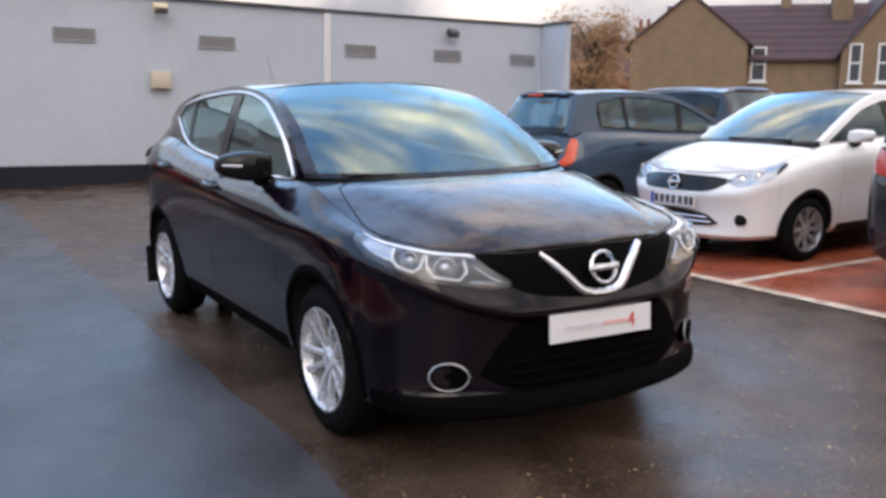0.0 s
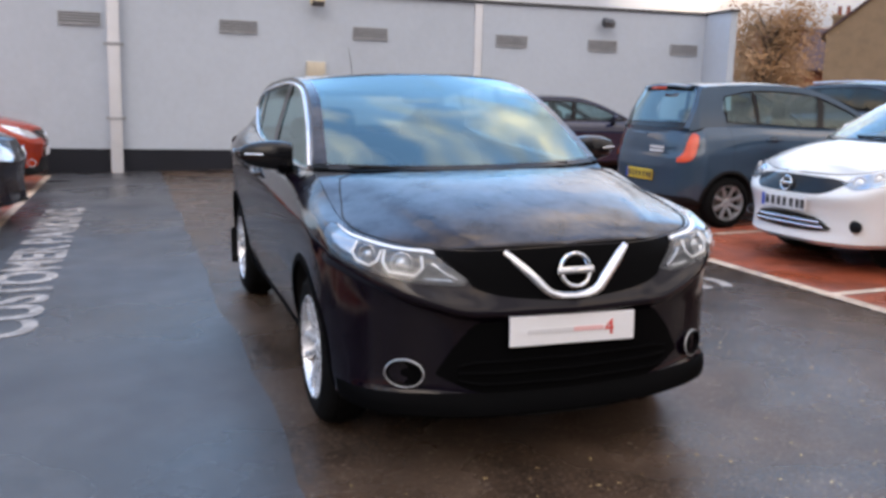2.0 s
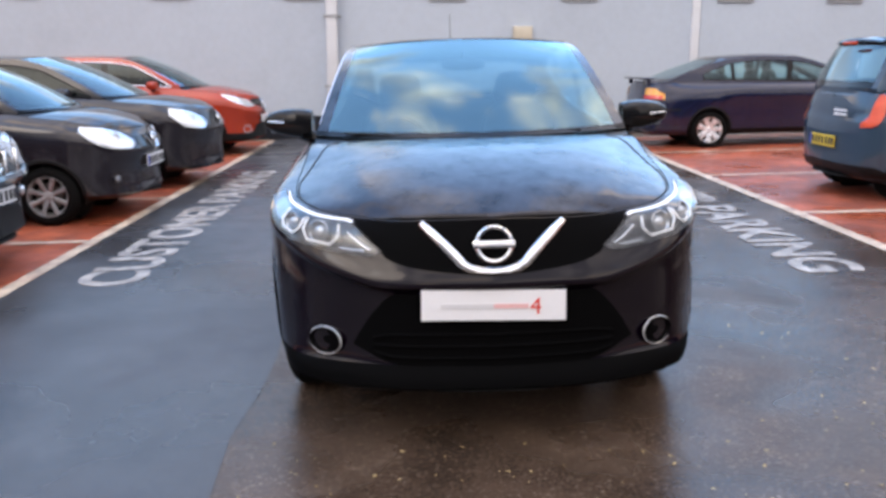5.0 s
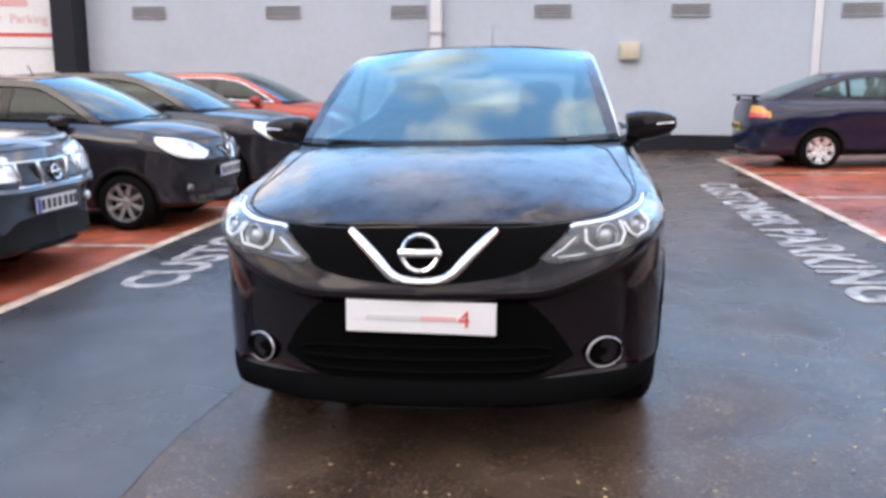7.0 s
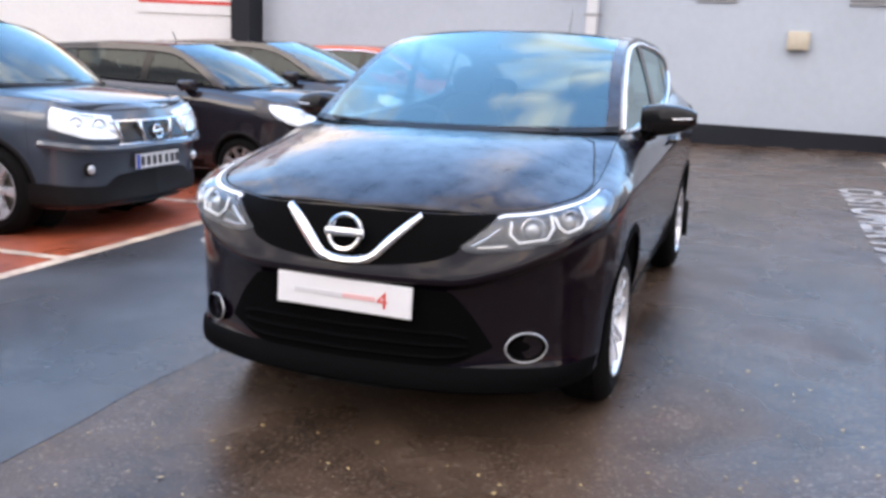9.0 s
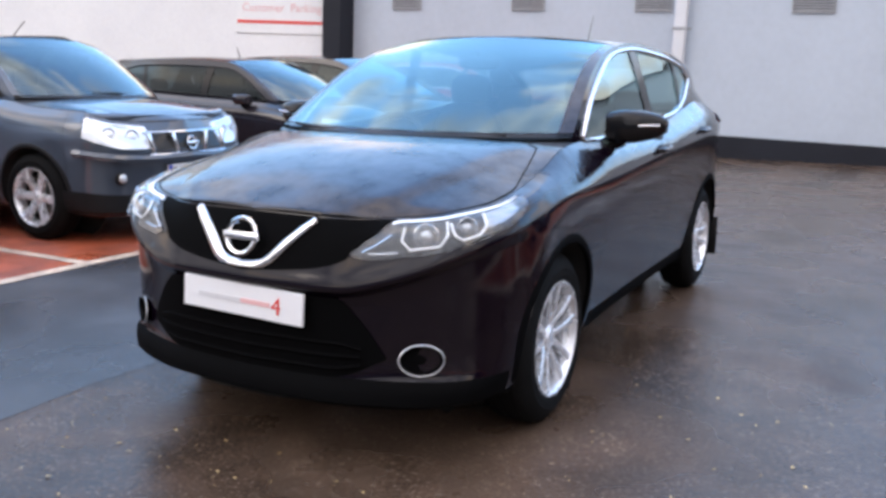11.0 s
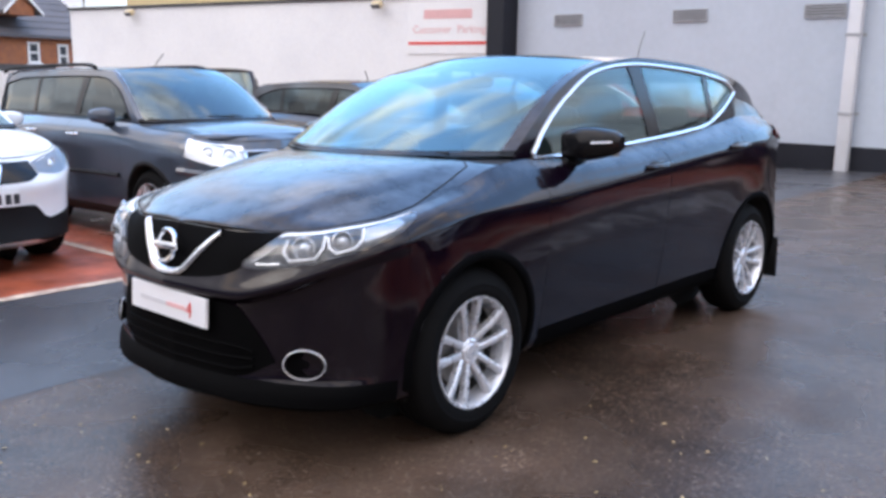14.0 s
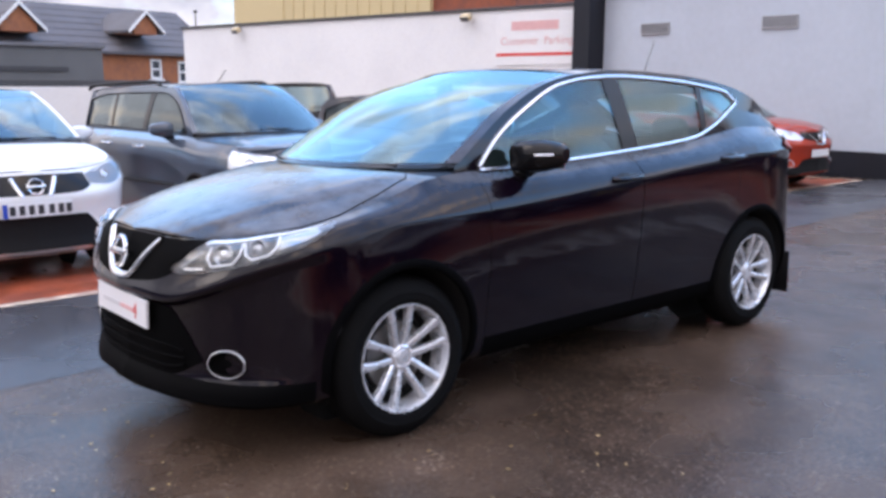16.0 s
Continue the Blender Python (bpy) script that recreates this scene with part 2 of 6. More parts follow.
RED_LENS = material("red_lamp_lens", (0.55, 0.02, 0.012), 0.14, vary=0.1, coat=0.6)
ORANGE_LENS = material("orange_red_lamp_lens", (0.62, 0.055, 0.016), 0.2, vary=0.25, scale=9, coat=0.3)
AMBER_LENS = material("amber_lamp_lens", (0.80, 0.34, 0.05), 0.18, vary=0.1, coat=0.5)
PLATE_WHITE = material("white_plate", (0.74, 0.74, 0.76), 0.35, vary=0.03)
PLATE_YELLOW = material("yellow_plate", (0.75, 0.52, 0.05), 0.35, vary=0.04)
PLATE_BLUE = material("blue_plate_band", (0.02, 0.07, 0.42), 0.35, vary=0.05)
INK_RED = material("red_ink", (0.70, 0.07, 0.06), 0.45, vary=0.08)
INK_PINK = material("faded_red_ink", (0.72, 0.42, 0.42), 0.45, vary=0.08)
INK_GREY = material("pale_grey_ink", (0.60, 0.60, 0.62), 0.45, vary=0.05)
INK_BLACK = material("black_ink", (0.03, 0.03, 0.035), 0.5, vary=0.05)

# second colour scatters pale stone chips and painted glints of wet gravel
ASPHALT = material("wet_brown_asphalt", (0.064, 0.041, 0.029), 0.27, scale=1.3, vary=0.42, grain=95, bump=0.0022, rough_vary=0.15, second=(0.19, 0.145, 0.11), second_scale=55, second_at=(0.55, 0.70), spec=0.23, blotch=(1.5, 0.68))
ASPHALT_NEW = material("smooth_wet_grey_asphalt", (0.051, 0.051, 0.056), 0.32, scale=0.7, vary=0.22, grain=150, bump=0.0012, rough_vary=0.13, spec=0.27, second=(0.067, 0.070, 0.078), second_scale=1.3, blotch=(0.9, 0.8))
RED_TARMAC = material("red_bay_tarmac", (0.38, 0.086, 0.040), 0.42, scale=1.3, vary=0.3, grain=110, bump=0.0022, rough_vary=0.18, second=(0.24, 0.062, 0.037), second_scale=2.6, blotch=(3.0, 0.7))
LINE_PAINT = material("worn_line_paint", (0.58, 0.46, 0.36), 0.5, scale=3, vary=0.25, grain=90, bump=0.001, second=(0.30, 0.17, 0.14), second_scale=7, second_at=(0.50, 0.70), blotch=(4.0, 0.75))
LETTER_PAINT = material("worn_letter_paint", (0.40, 0.365, 0.34), 0.5, scale=3, vary=0.22, grain=90, bump=0.001, second=(0.21, 0.19, 0.18), second_scale=9, second_at=(0.43, 0.60), blotch=(5.0, 0.6))
WALL_PAINT = material("lilac_grey_wall_paint", (0.452, 0.510, 0.585), 0.75, scale=0.35, vary=0.05, grain=9, bump=0.0002, second=(0.43, 0.484, 0.555), second_scale=0.6)
WALL_WHITE = material("white_wall_paint", (0.80, 0.80, 0.81), 0.75, scale=0.4, vary=0.05, grain=14, bump=0.0012, second=(0.76, 0.76, 0.78), second_scale=0.7)
PLINTH = material("black_plinth_paint", (0.010, 0.012, 0.019), 0.6, scale=1.2, vary=0.35, grain=40, bump=0.004, spec=0.3)
PIPE_PAINT = material("grey_white_pipe", (0.60, 0.61, 0.64), 0.5, scale=3, vary=0.08)
VENT_METAL = material("grey_vent_metal", (0.34, 0.35, 0.37), 0.5, scale=5, vary=0.15)
VENT_DARK = material("dark_vent_gap", (0.10, 0.10, 0.11), 0.8, vary=0.2)
COPING = material("dark_coping", (0.05, 0.052, 0.058), 0.55, scale=2, vary=0.2)
LAMP_CASE = material("floodlight_black", (0.035, 0.036, 0.04), 0.5, vary=0.2)
LAMP_CREAM = material("yellowed_lamp_case", (0.55, 0.45, 0.28), 0.5, vary=0.2)
BOX_CREAM = material("cream_box_paint", (0.56, 0.50, 0.40), 0.6, scale=8, vary=0.12)
BRICK_BROWN = material("brown_brick", (0.25, 0.17, 0.105), 0.85, scale=1.2, vary=0.12, grain=22, bump=0.006, second=(0.215, 0.145, 0.09), second_scale=2)
BRICK_RED = material("red_brick", (0.30, 0.085, 0.045), 0.85, scale=1.2, vary=0.25, grain=22, bump=0.01, second=(0.20, 0.07, 0.05), second_scale=4)
SLATE = material("dark_roof_tiles", (0.066, 0.036, 0.042), 0.7, scale=1.5, vary=0.25, grain=14, bump=0.02)
TILE_BROWN = material("brown_grey_roof_tiles", (0.105, 0.098, 0.105), 0.7, scale=0.9, vary=0.25, grain=14, bump=0.01)
BRICK_ORANGE = material("orange_brown_brick", (0.36, 0.135, 0.062), 0.85, scale=1.4, vary=0.2, grain=22, bump=0.006, second=(0.25, 0.10, 0.06), second_scale=3)
SLATE_GREY = material("grey_roof_slate", (0.15, 0.152, 0.165), 0.65, scale=1.5, vary=0.22, grain=14, bump=0.02)
CREAM_CLAD = material("cream_cladding", (0.62, 0.50, 0.28), 0.6, scale=0.6, vary=0.08)
WINDOW_WHITE = material("white_window_paint", (0.75, 0.75, 0.74), 0.5, vary=0.06)
WINDOW_DARK = material("dark_house_pane", (0.05, 0.06, 0.07), 0.08, vary=0.1)
CLAD_GREY = material("grey_outbuilding_cladding", (0.125, 0.13, 0.135), 0.7, scale=0.8, vary=0.15)
BARK = material("bark", (0.09, 0.065, 0.05), 0.9, scale=5, vary=0.3, grain=40, bump=0.01)
LEAF = material("autumn_leaf", (0.36, 0.19, 0.085), 0.75, scale=1.2, vary=0.4, second=(0.30, 0.20, 0.12), second_scale=2.5, coords="Generated")
FALLEN = material("fallen_leaf", (0.42, 0.30, 0.14), 0.7, vary=0.3, coords="Generated")
ADDED_WALL = material("dark_added_wall", (0.10, 0.10, 0.105), 0.85, vary=0.15)
GRILLE_BLACK = material("matt_black_grille", (0.0025, 0.0025, 0.0028), 0.6, vary=0.1, spec=0.02)


# ---- mesh tools ----
def thing(name, label, category, group="", kind="", m=None):
    ob = new(name)
    if m is not None:
        ob.matrix_world = m
    return tagged(ob, label, category, group, kind)


def mesh_of(name, bm, mat, smooth=True, angle=38):
    me = bpy.data.meshes.new(name)
    bm.normal_update()
    bm.to_mesh(me)
    bm.free()
    me.materials.append(mat)
    if smooth:
        me.shade_smooth()
        me.set_sharp_from_angle(angle=radians(angle))
    return me


def part(name, bm, mat, parent=None, label="", smooth=True, angle=38):
    ob = new(name, mesh_of(name, bm, mat, smooth, angle))
    if parent is not None:
        ob.parent = parent
    if label:
        ob["label"] = label
    return ob


def share(name, me, parent, m=None):
    ob = new(name, me)
    ob.parent = parent
    if m is not None:
        ob.matrix_basis = m
    return ob


def B():
    return bmesh.new()


def box(bm, x0, x1, y0, y1, z0, z1, bevel=0.0, m=None):
    vs = bmesh.ops.create_cube(bm, size=1.0)["verts"]
    for v in vs:
        v.co = Vector((x0 + (v.co.x + 0.5) * (x1 - x0), y0 + (v.co.y + 0.5) * (y1 - y0), z0 + (v.co.z + 0.5) * (z1 - z0)))
    if bevel:
        es = list({e for v in vs for e in v.link_edges})
        r = bmesh.ops.bevel(bm, geom=es, offset=bevel, segments=2, profile=0.5, affect="EDGES")
        vs = list({v for f in r["faces"] for v in f.verts} | {v for v in vs if v.is_valid})
    if m is not None:
        for v in vs:
            v.co = m @ v.co
    return bm


def loft(bm, rows, closed=False, caps=False):
    grid = [[bm.verts.new(p) for p in row] for row in rows]
    for a, b in zip(grid, grid[1:]):
        n = len(a)
        for i in range(n if closed else n - 1):
            j = (i + 1) % n
            try:
                bm.faces.new((a[i], a[j], b[j], b[i]))
            except ValueError:
                pass
    if caps:
        for row in (grid[0], grid[-1]):
            try:
                bm.faces.new(row)
            except ValueError:
                pass
    return bm


def tube(bm, pts, r, n=7, closed=False, flat=1.0, up=Vector((0, 0, 1))):
    pts = [Vector(p) for p in pts]
    rows = []
    for i, p in enumerate(pts):
        a = pts[(i - 1) % len(pts)] if closed or i else pts[i]
        b = pts[(i + 1) % len(pts)] if closed or i < len(pts) - 1 else pts[i]
        d = (b - a).normalized()
        s = d.cross(up)
        s = s.normalized() if s.length > 1e-4 else Vector((1, 0, 0))
        t = s.cross(d).normalized()
        rr = r(i / max(1, len(pts) - 1)) if callable(r) else r
        rows.append([p + s * (rr * flat * math.cos(2 * math.pi * k / n)) + t * (rr * math.sin(2 * math.pi * k / n)) for k in range(n)])
    if closed:
        rows.append(rows[0])
    return loft(bm, rows, True, not closed)


def blob(bm, c, r, e=2.6, nu=14, nv=10, m=None):
    """A rounded block: a superellipsoid."""
    def p(v, k):
        return math.copysign(abs(v) ** (2 / k), v)
    rows = []
    for j in range(nv + 1):
        t = -math.pi / 2 + math.pi * j / nv
        row = []
        for i in range(nu):
            a = 2 * math.pi * i / nu
            q = Vector((c[0] + r[0] * p(math.cos(t), e) * p(math.cos(a), e), c[1] + r[1] * p(math.cos(t), e) * p(math.sin(a), e), c[2] + r[2] * p(math.sin(t), e)))
            row.append(m @ q if m is not None else q)
        rows.append(row)
    loft(bm, rows, True)
    bmesh.ops.remove_doubles(bm, verts=bm.verts, dist=1e-5)
    return bm


def revolve(bm, profile, n=40):
    rows = []
    for k in range(n + 1):
        a = 2 * math.pi * k / n
        rows.append([Vector((x, r * math.cos(a), r * math.sin(a))) for x, r in profile])
    loft(bm, rows)
    bmesh.ops.remove_doubles(bm, verts=bm.verts, dist=1e-6)
    return bm


def curve(*keys):
    """A smooth monotone curve through (x, y) keys."""
    xs, ys = np.array([k[0] for k in keys], float), np.array([k[1] for k in keys], float)
    h, d = np.diff(xs), np.diff(ys) / np.diff(xs)
    m = np.zeros(len(xs))
    for i in range(1, len(xs) - 1):
        if d[i - 1] * d[i] > 0:
            w1, w2 = 2 * h[i] + h[i - 1], h[i] + 2 * h[i - 1]
            m[i] = (w1 + w2) / (w1 / d[i - 1] + w2 / d[i])
    if len(xs) > 2:
        m[0], m[-1] = d[0], d[-1]
    else:
        m[:] = d[0]

    def f(x):
        x = min(max(x, xs[0]), xs[-1])
        i = min(int(np.searchsorted(xs, x, side="right")) - 1, len(xs) - 2)
        i = max(i, 0)
        t = (x - xs[i]) / h[i]
        return float((1 + 2 * t) * (1 - t) ** 2 * ys[i] + t * (1 - t) ** 2 * h[i] * m[i] + t * t * (3 - 2 * t) * ys[i + 1] + t * t * (t - 1) * h[i] * m[i + 1])
    return f


def spaced(a, b, n):
    return [a + (b - a) * i / (n - 1) for i in range(n)]


def ground_z(x):
    return SLOPE * 14 * math.tanh(x / 14)


def on_ground(x, y, turn=0.0):
    """A pose that stands on the sloping yard."""
    lean = -math.degrees(math.atan(SLOPE))
    return Matrix.Translation((x, y, ground_z(x))) @ pose(0, 0, 0, 0, lean, 0) @ pose(0, 0, 0, 0, 0, turn)


def lettering(body, size, depth=0.002, bold=0.0):
    c = bpy.data.curves.new("letters", "FONT")
    c.body, c.size, c.extrude, c.offset = body, size, depth, bold
    o = new("letters", c)
    me = bpy.data.meshes.new_from_object(o.evaluated_get(bpy.context.evaluated_depsgraph_get()))
    bpy.data.objects.remove(o)
    return me


# ---- cars ----
F_LEVELS = (0, 0.07, 0.2, 0.35, 0.5, 0.70, 0.745, 0.86, 0.93, 1)
IN_NOSE = (0.10, 0.022, 0.036, 0.040, 0.028, 0.0, 0.020, 0.045, 0.058, 0.075)
IN_QUARTER = (0.12, 0.030, 0.042, 0.044, 0.032, 0.0, 0.012, 0.072, 0.122, 0.165)
IN_CORNER = (0.16, 0.05, 0.04, 0.034, 0.026, 0.010, 0.004, 0.022, 0.058, 0.11)
IN_FENDER = (0.14, 0.06, 0.025, 0.012, 0.008, 0.002, 0.004, 0.018, 0.055, 0.12)
IN_DOOR = (0.16, 0.075, 0.060, 0.052, 0.044, 0.020, 0.012, 0.020, 0.055, 0.125)
IN_HAUNCH = (0.14, 0.06, 0.03, 0.018, 0.013, 0.004, 0.010, 0.035, 0.08, 0.15)
IN_TAIL = (0.14, 0.05, 0.02, 0.0, 0.0, 0.012, 0.028, 0.05, 0.072, 0.10)
IN_REAR = (0.12, 0.03, 0.0, 0.0, 0.0, 0.02, 0.035, 0.05, 0.06, 0.075)


class Shape:
    """The outer form of a car: x to its left, y back from the front axle, z up."""

    def __init__(self, W, fo, wb, ro, nose, side_top, tail_top, edge, header, backlight, low, top, cowl, R=0.345, zb=0.21, crown=0.035, hood_end=0.26, hood_crown=0.045, blunt=0.0, ridge=0.006):
        self.W, self.fo, self.wb, self.ro, self.R, self.zb, self.cowl, self.crown = W, fo, wb, ro, R, zb, cowl, crown
        self.hood_end, self.hood_crown, self.header, self.backlight = hood_end, hood_crown, header, backlight
        e = wb + ro
        self.ridge = ridge
        k = blunt
        plan = [(0, -fo), (0.33, -fo + 0.02), (0.60, -fo + 0.09 - 0.04 * k), (0.82, -fo + 0.22 - 0.1 * k), (0.95, -fo + 0.44 - 0.2 * k), (0.993, -0.18), (1, 0.1), (0.995, 0.5), (0.985, 1.2), (0.99, wb - 0.6), (1, wb),
                (0.98, wb + 0.45 * ro), (0.91, e - 0.2), (0.72, e - 0.06), (0.35, e - 0.01), (0, e)]
        self.px, self.py = curve(*[(i, W * p[0]) for i, p in enumerate(plan)]), curve(*[(i, p[1]) for i, p in enumerate(plan)])
        self.top = curve(*([(0, nose), (1.3, nose - 0.008), (2.3, nose + 0.004), (3.3, nose + 0.04), (4.0, nose + 0.07)] + [(self.U(y), z) for y, z in side_top] + [(13, tail_top + 0.02), (15, tail_top)]))
        zones = ((0, IN_NOSE), (2.0, IN_QUARTER), (3.8, IN_CORNER), (5.6, IN_FENDER), (8, IN_DOOR), (9, IN_DOOR), (10, IN_HAUNCH), (12.2, IN_TAIL), (15, IN_REAR))
        self.ins = [curve(*[(u, z[i]) for u, z in zones]) for i in range(len(F_LEVELS))]
        self.edge = curve(*edge)
        self.e0, self.e1 = edge[0][0], edge[-1][0]
        self.low, self.dtop = (curve(*low), curve(*top)) if low else (None, None)
        self.d0, self.d1 = (low[0][0], low[-1][0]) if low else (0, 0)

    def mesh_levels(self):
        return spaced(0, 0.12, 4) + spaced(0.12, 1, 27)[1:]

    def fitted(self, u, fs):
        return fs

    def U(self, y):
        a, b = 0.0, 15.0
        for _ in range(32):
            c = (a + b) / 2
            if self.py(c) < y:
                a = c
            else:
                b = c
        return a

    def normal(self, u):
        a, b = max(0, u - 0.05), min(15, u + 0.05)
        dx, dy = self.px(b) - self.px(a), self.py(b) - self.py(a)
        n = Vector((dy, -dx, 0)).normalized()
        return -n if n.dot(Vector((self.px(u), self.py(u) - 1.0, 0))) < 0 else n

    def S(self, u, f, off=0.0):
        o = curve(*[(F_LEVELS[i], self.ins[i](u)) for i in range(len(F_LEVELS))])(f)
        n = self.normal(u)
        return Vector((max(0.0, self.px(u) - n.x * (o - off)), self.py(u) - n.y * (o - off), self.zb + f * (self.top(u) - self.zb)))

    def column(self, u, fs, off=0.0):
        oc = curve(*[(F_LEVELS[i], self.ins[i](u)) for i in range(len(F_LEVELS))])
        n, x, y, h = self.normal(u), self.px(u), self.py(u), self.top(u) - self.zb
        return [Vector((max(0.0, x - n.x * (oc(f) - off)), y - n.y * (oc(f) - off), self.zb + f * h)) for f in fs]

    def side(self, y, z, off=0.0):
        u = self.U(y)
        f = min(1, max(0, (z - self.zb) / (self.top(u) - self.zb)))
        p = self.S(u, f, off)
        return Vector((p.x, y, z))

    def front(self, x, z, off=0.0):
        a, b = 0.0, 5.0
        for _ in range(24):
            c = (a + b) / 2
            f = (z - self.zb) / (self.top(c) - self.zb)
            if self.S(c, f).x < x:
                a = c
            else:
                b = c
        p = self.S(a, (z - self.zb) / (self.top(a) - self.zb), off)
        return Vector((x, p.y, z))

    def house(self, y, z, off=0.0):
        u = self.U(y)
        xb, h = self.S(u, 1).x, max(0.0, z - self.top(u))
        return Vector((max(0.02, xb - 0.006 - 0.355 * h ** 1.25 + off), y, z))


class SculptedShape(Shape):
    """A body side with real creases: nine feature lines, each with its own height and inset along the car."""
    MESH = (0, 0.06, 0.12, 0.25, 0.42, 0.60, 0.70, 0.85, 1)

    def sculpt(self, plan, zones):
        self.px, self.py = curve(*[(i, self.W * p[0]) for i, p in enumerate(plan)]), curve(*[(i, p[1]) for i, p in enumerate(plan)])
        self.lines = [curve(*[(u, hs[i]) for u, hs, _ in zones]) for i in range(8)]
        self.ins = [curve(*[(u, os[i]) for u, _, os in zones]) for i in range(9)]
        self.cache = {}

    def crown_line(self, nose, sides, tail):
        self.top = curve(*([(0, nose), (1.3, nose - 0.006), (2.3, nose + 0.003), (3.3, nose + 0.026), (4.0, nose + 0.044)] + [(self.U(y), z) for y, z in sides] + [(12.6, tail + 0.03), (15, tail)]))

    def at_height(self, *keys):
        """Turns heights along the plan into shares of the side's height."""
        c = curve(*keys)
        return lambda u: min(0.995, (c(u) - self.zb) / (self.top(u) - self.zb))

    def heights(self, u):
        top, zs = self.top(u), []
        for i in range(8):
            zs.append(max(self.lines[i](u), zs[-1] + 0.006 if zs else self.zb))
        for i in range(7, -1, -1):
            zs[i] = min(zs[i], top - 0.008 * (8 - i))
        zs[0] = self.zb
        return zs + [top]

    def profile(self, u):
        k = round(u, 5)
        if k not in self.cache:
            zs = self.heights(u)
            self.cache[k] = curve(*zip(zs, [c(u) for c in self.ins]))
        return self.cache[k]

    def mesh_levels(self):
        return sorted(set(spaced(0, 0.12, 5) + spaced(0.12, 0.25, 4) + spaced(0.25, 0.42, 6) + spaced(0.42, 0.60, 9) + spaced(0.60, 0.70, 5) + spaced(0.70, 0.85, 5) + spaced(0.85, 1, 5)))

    def fitted(self, u, fs):
        zs = self.heights(u)
        return [(z - self.zb) / (zs[-1] - self.zb) for z in np.interp(fs, self.MESH, zs)]

    def S(self, u, f, off=0.0):
        return self.column(u, [f], off)[0]

    def column(self, u, fs, off=0.0):
        oc = self.profile(u)
        n, x, y, h = self.normal(u), self.px(u), self.py(u), self.top(u) - self.zb
        out = []
        for f in fs:
            z = self.zb + f * h
            o = oc(z) - off
            out.append(Vector((max(0.0, x - n.x * o), y - n.y * o, z)))
        return out

    def house(self, y, z, off=0.0):
        p = Shape.house(self, y, z, off)
        u = self.U(y)
        taper = max(0.0, y - 2.35)
        p.x = max(0.02, p.x - 0.10 * taper ** 1.6 * min(1, max(0, (z - self.top(u)) / 0.08)))
        return p


def both(rows):
    return [[Vector((-p.x, p.y, p.z)) for p in row] for row in rows]


def across(e, c, n=17, k=2.0):
    """A row from side to side through the edge point e and the middle point c."""
    out = []
    for i in range(n):
        t = -1 + 2 * i / (n - 1)
        w = abs(t) ** k
        out.append(Vector((e.x * t, c[0] + (e.y - c[0]) * w, c[1] + (e.z - c[1]) * w)))
    return out


WHEELS = {}


def roof_spoiler(car, sh, mat, depth=0.12):
    row = sh.rear_row[2:-2]
    b = loft(B(), [[p + Vector((0, dy, dz)) for p in row] for dy, dz in ((-0.02, 0.004), (depth, -0.012), (depth + 0.01, -0.028), (0.03, -0.045))])
    return part("roof_spoiler", b, mat, car)


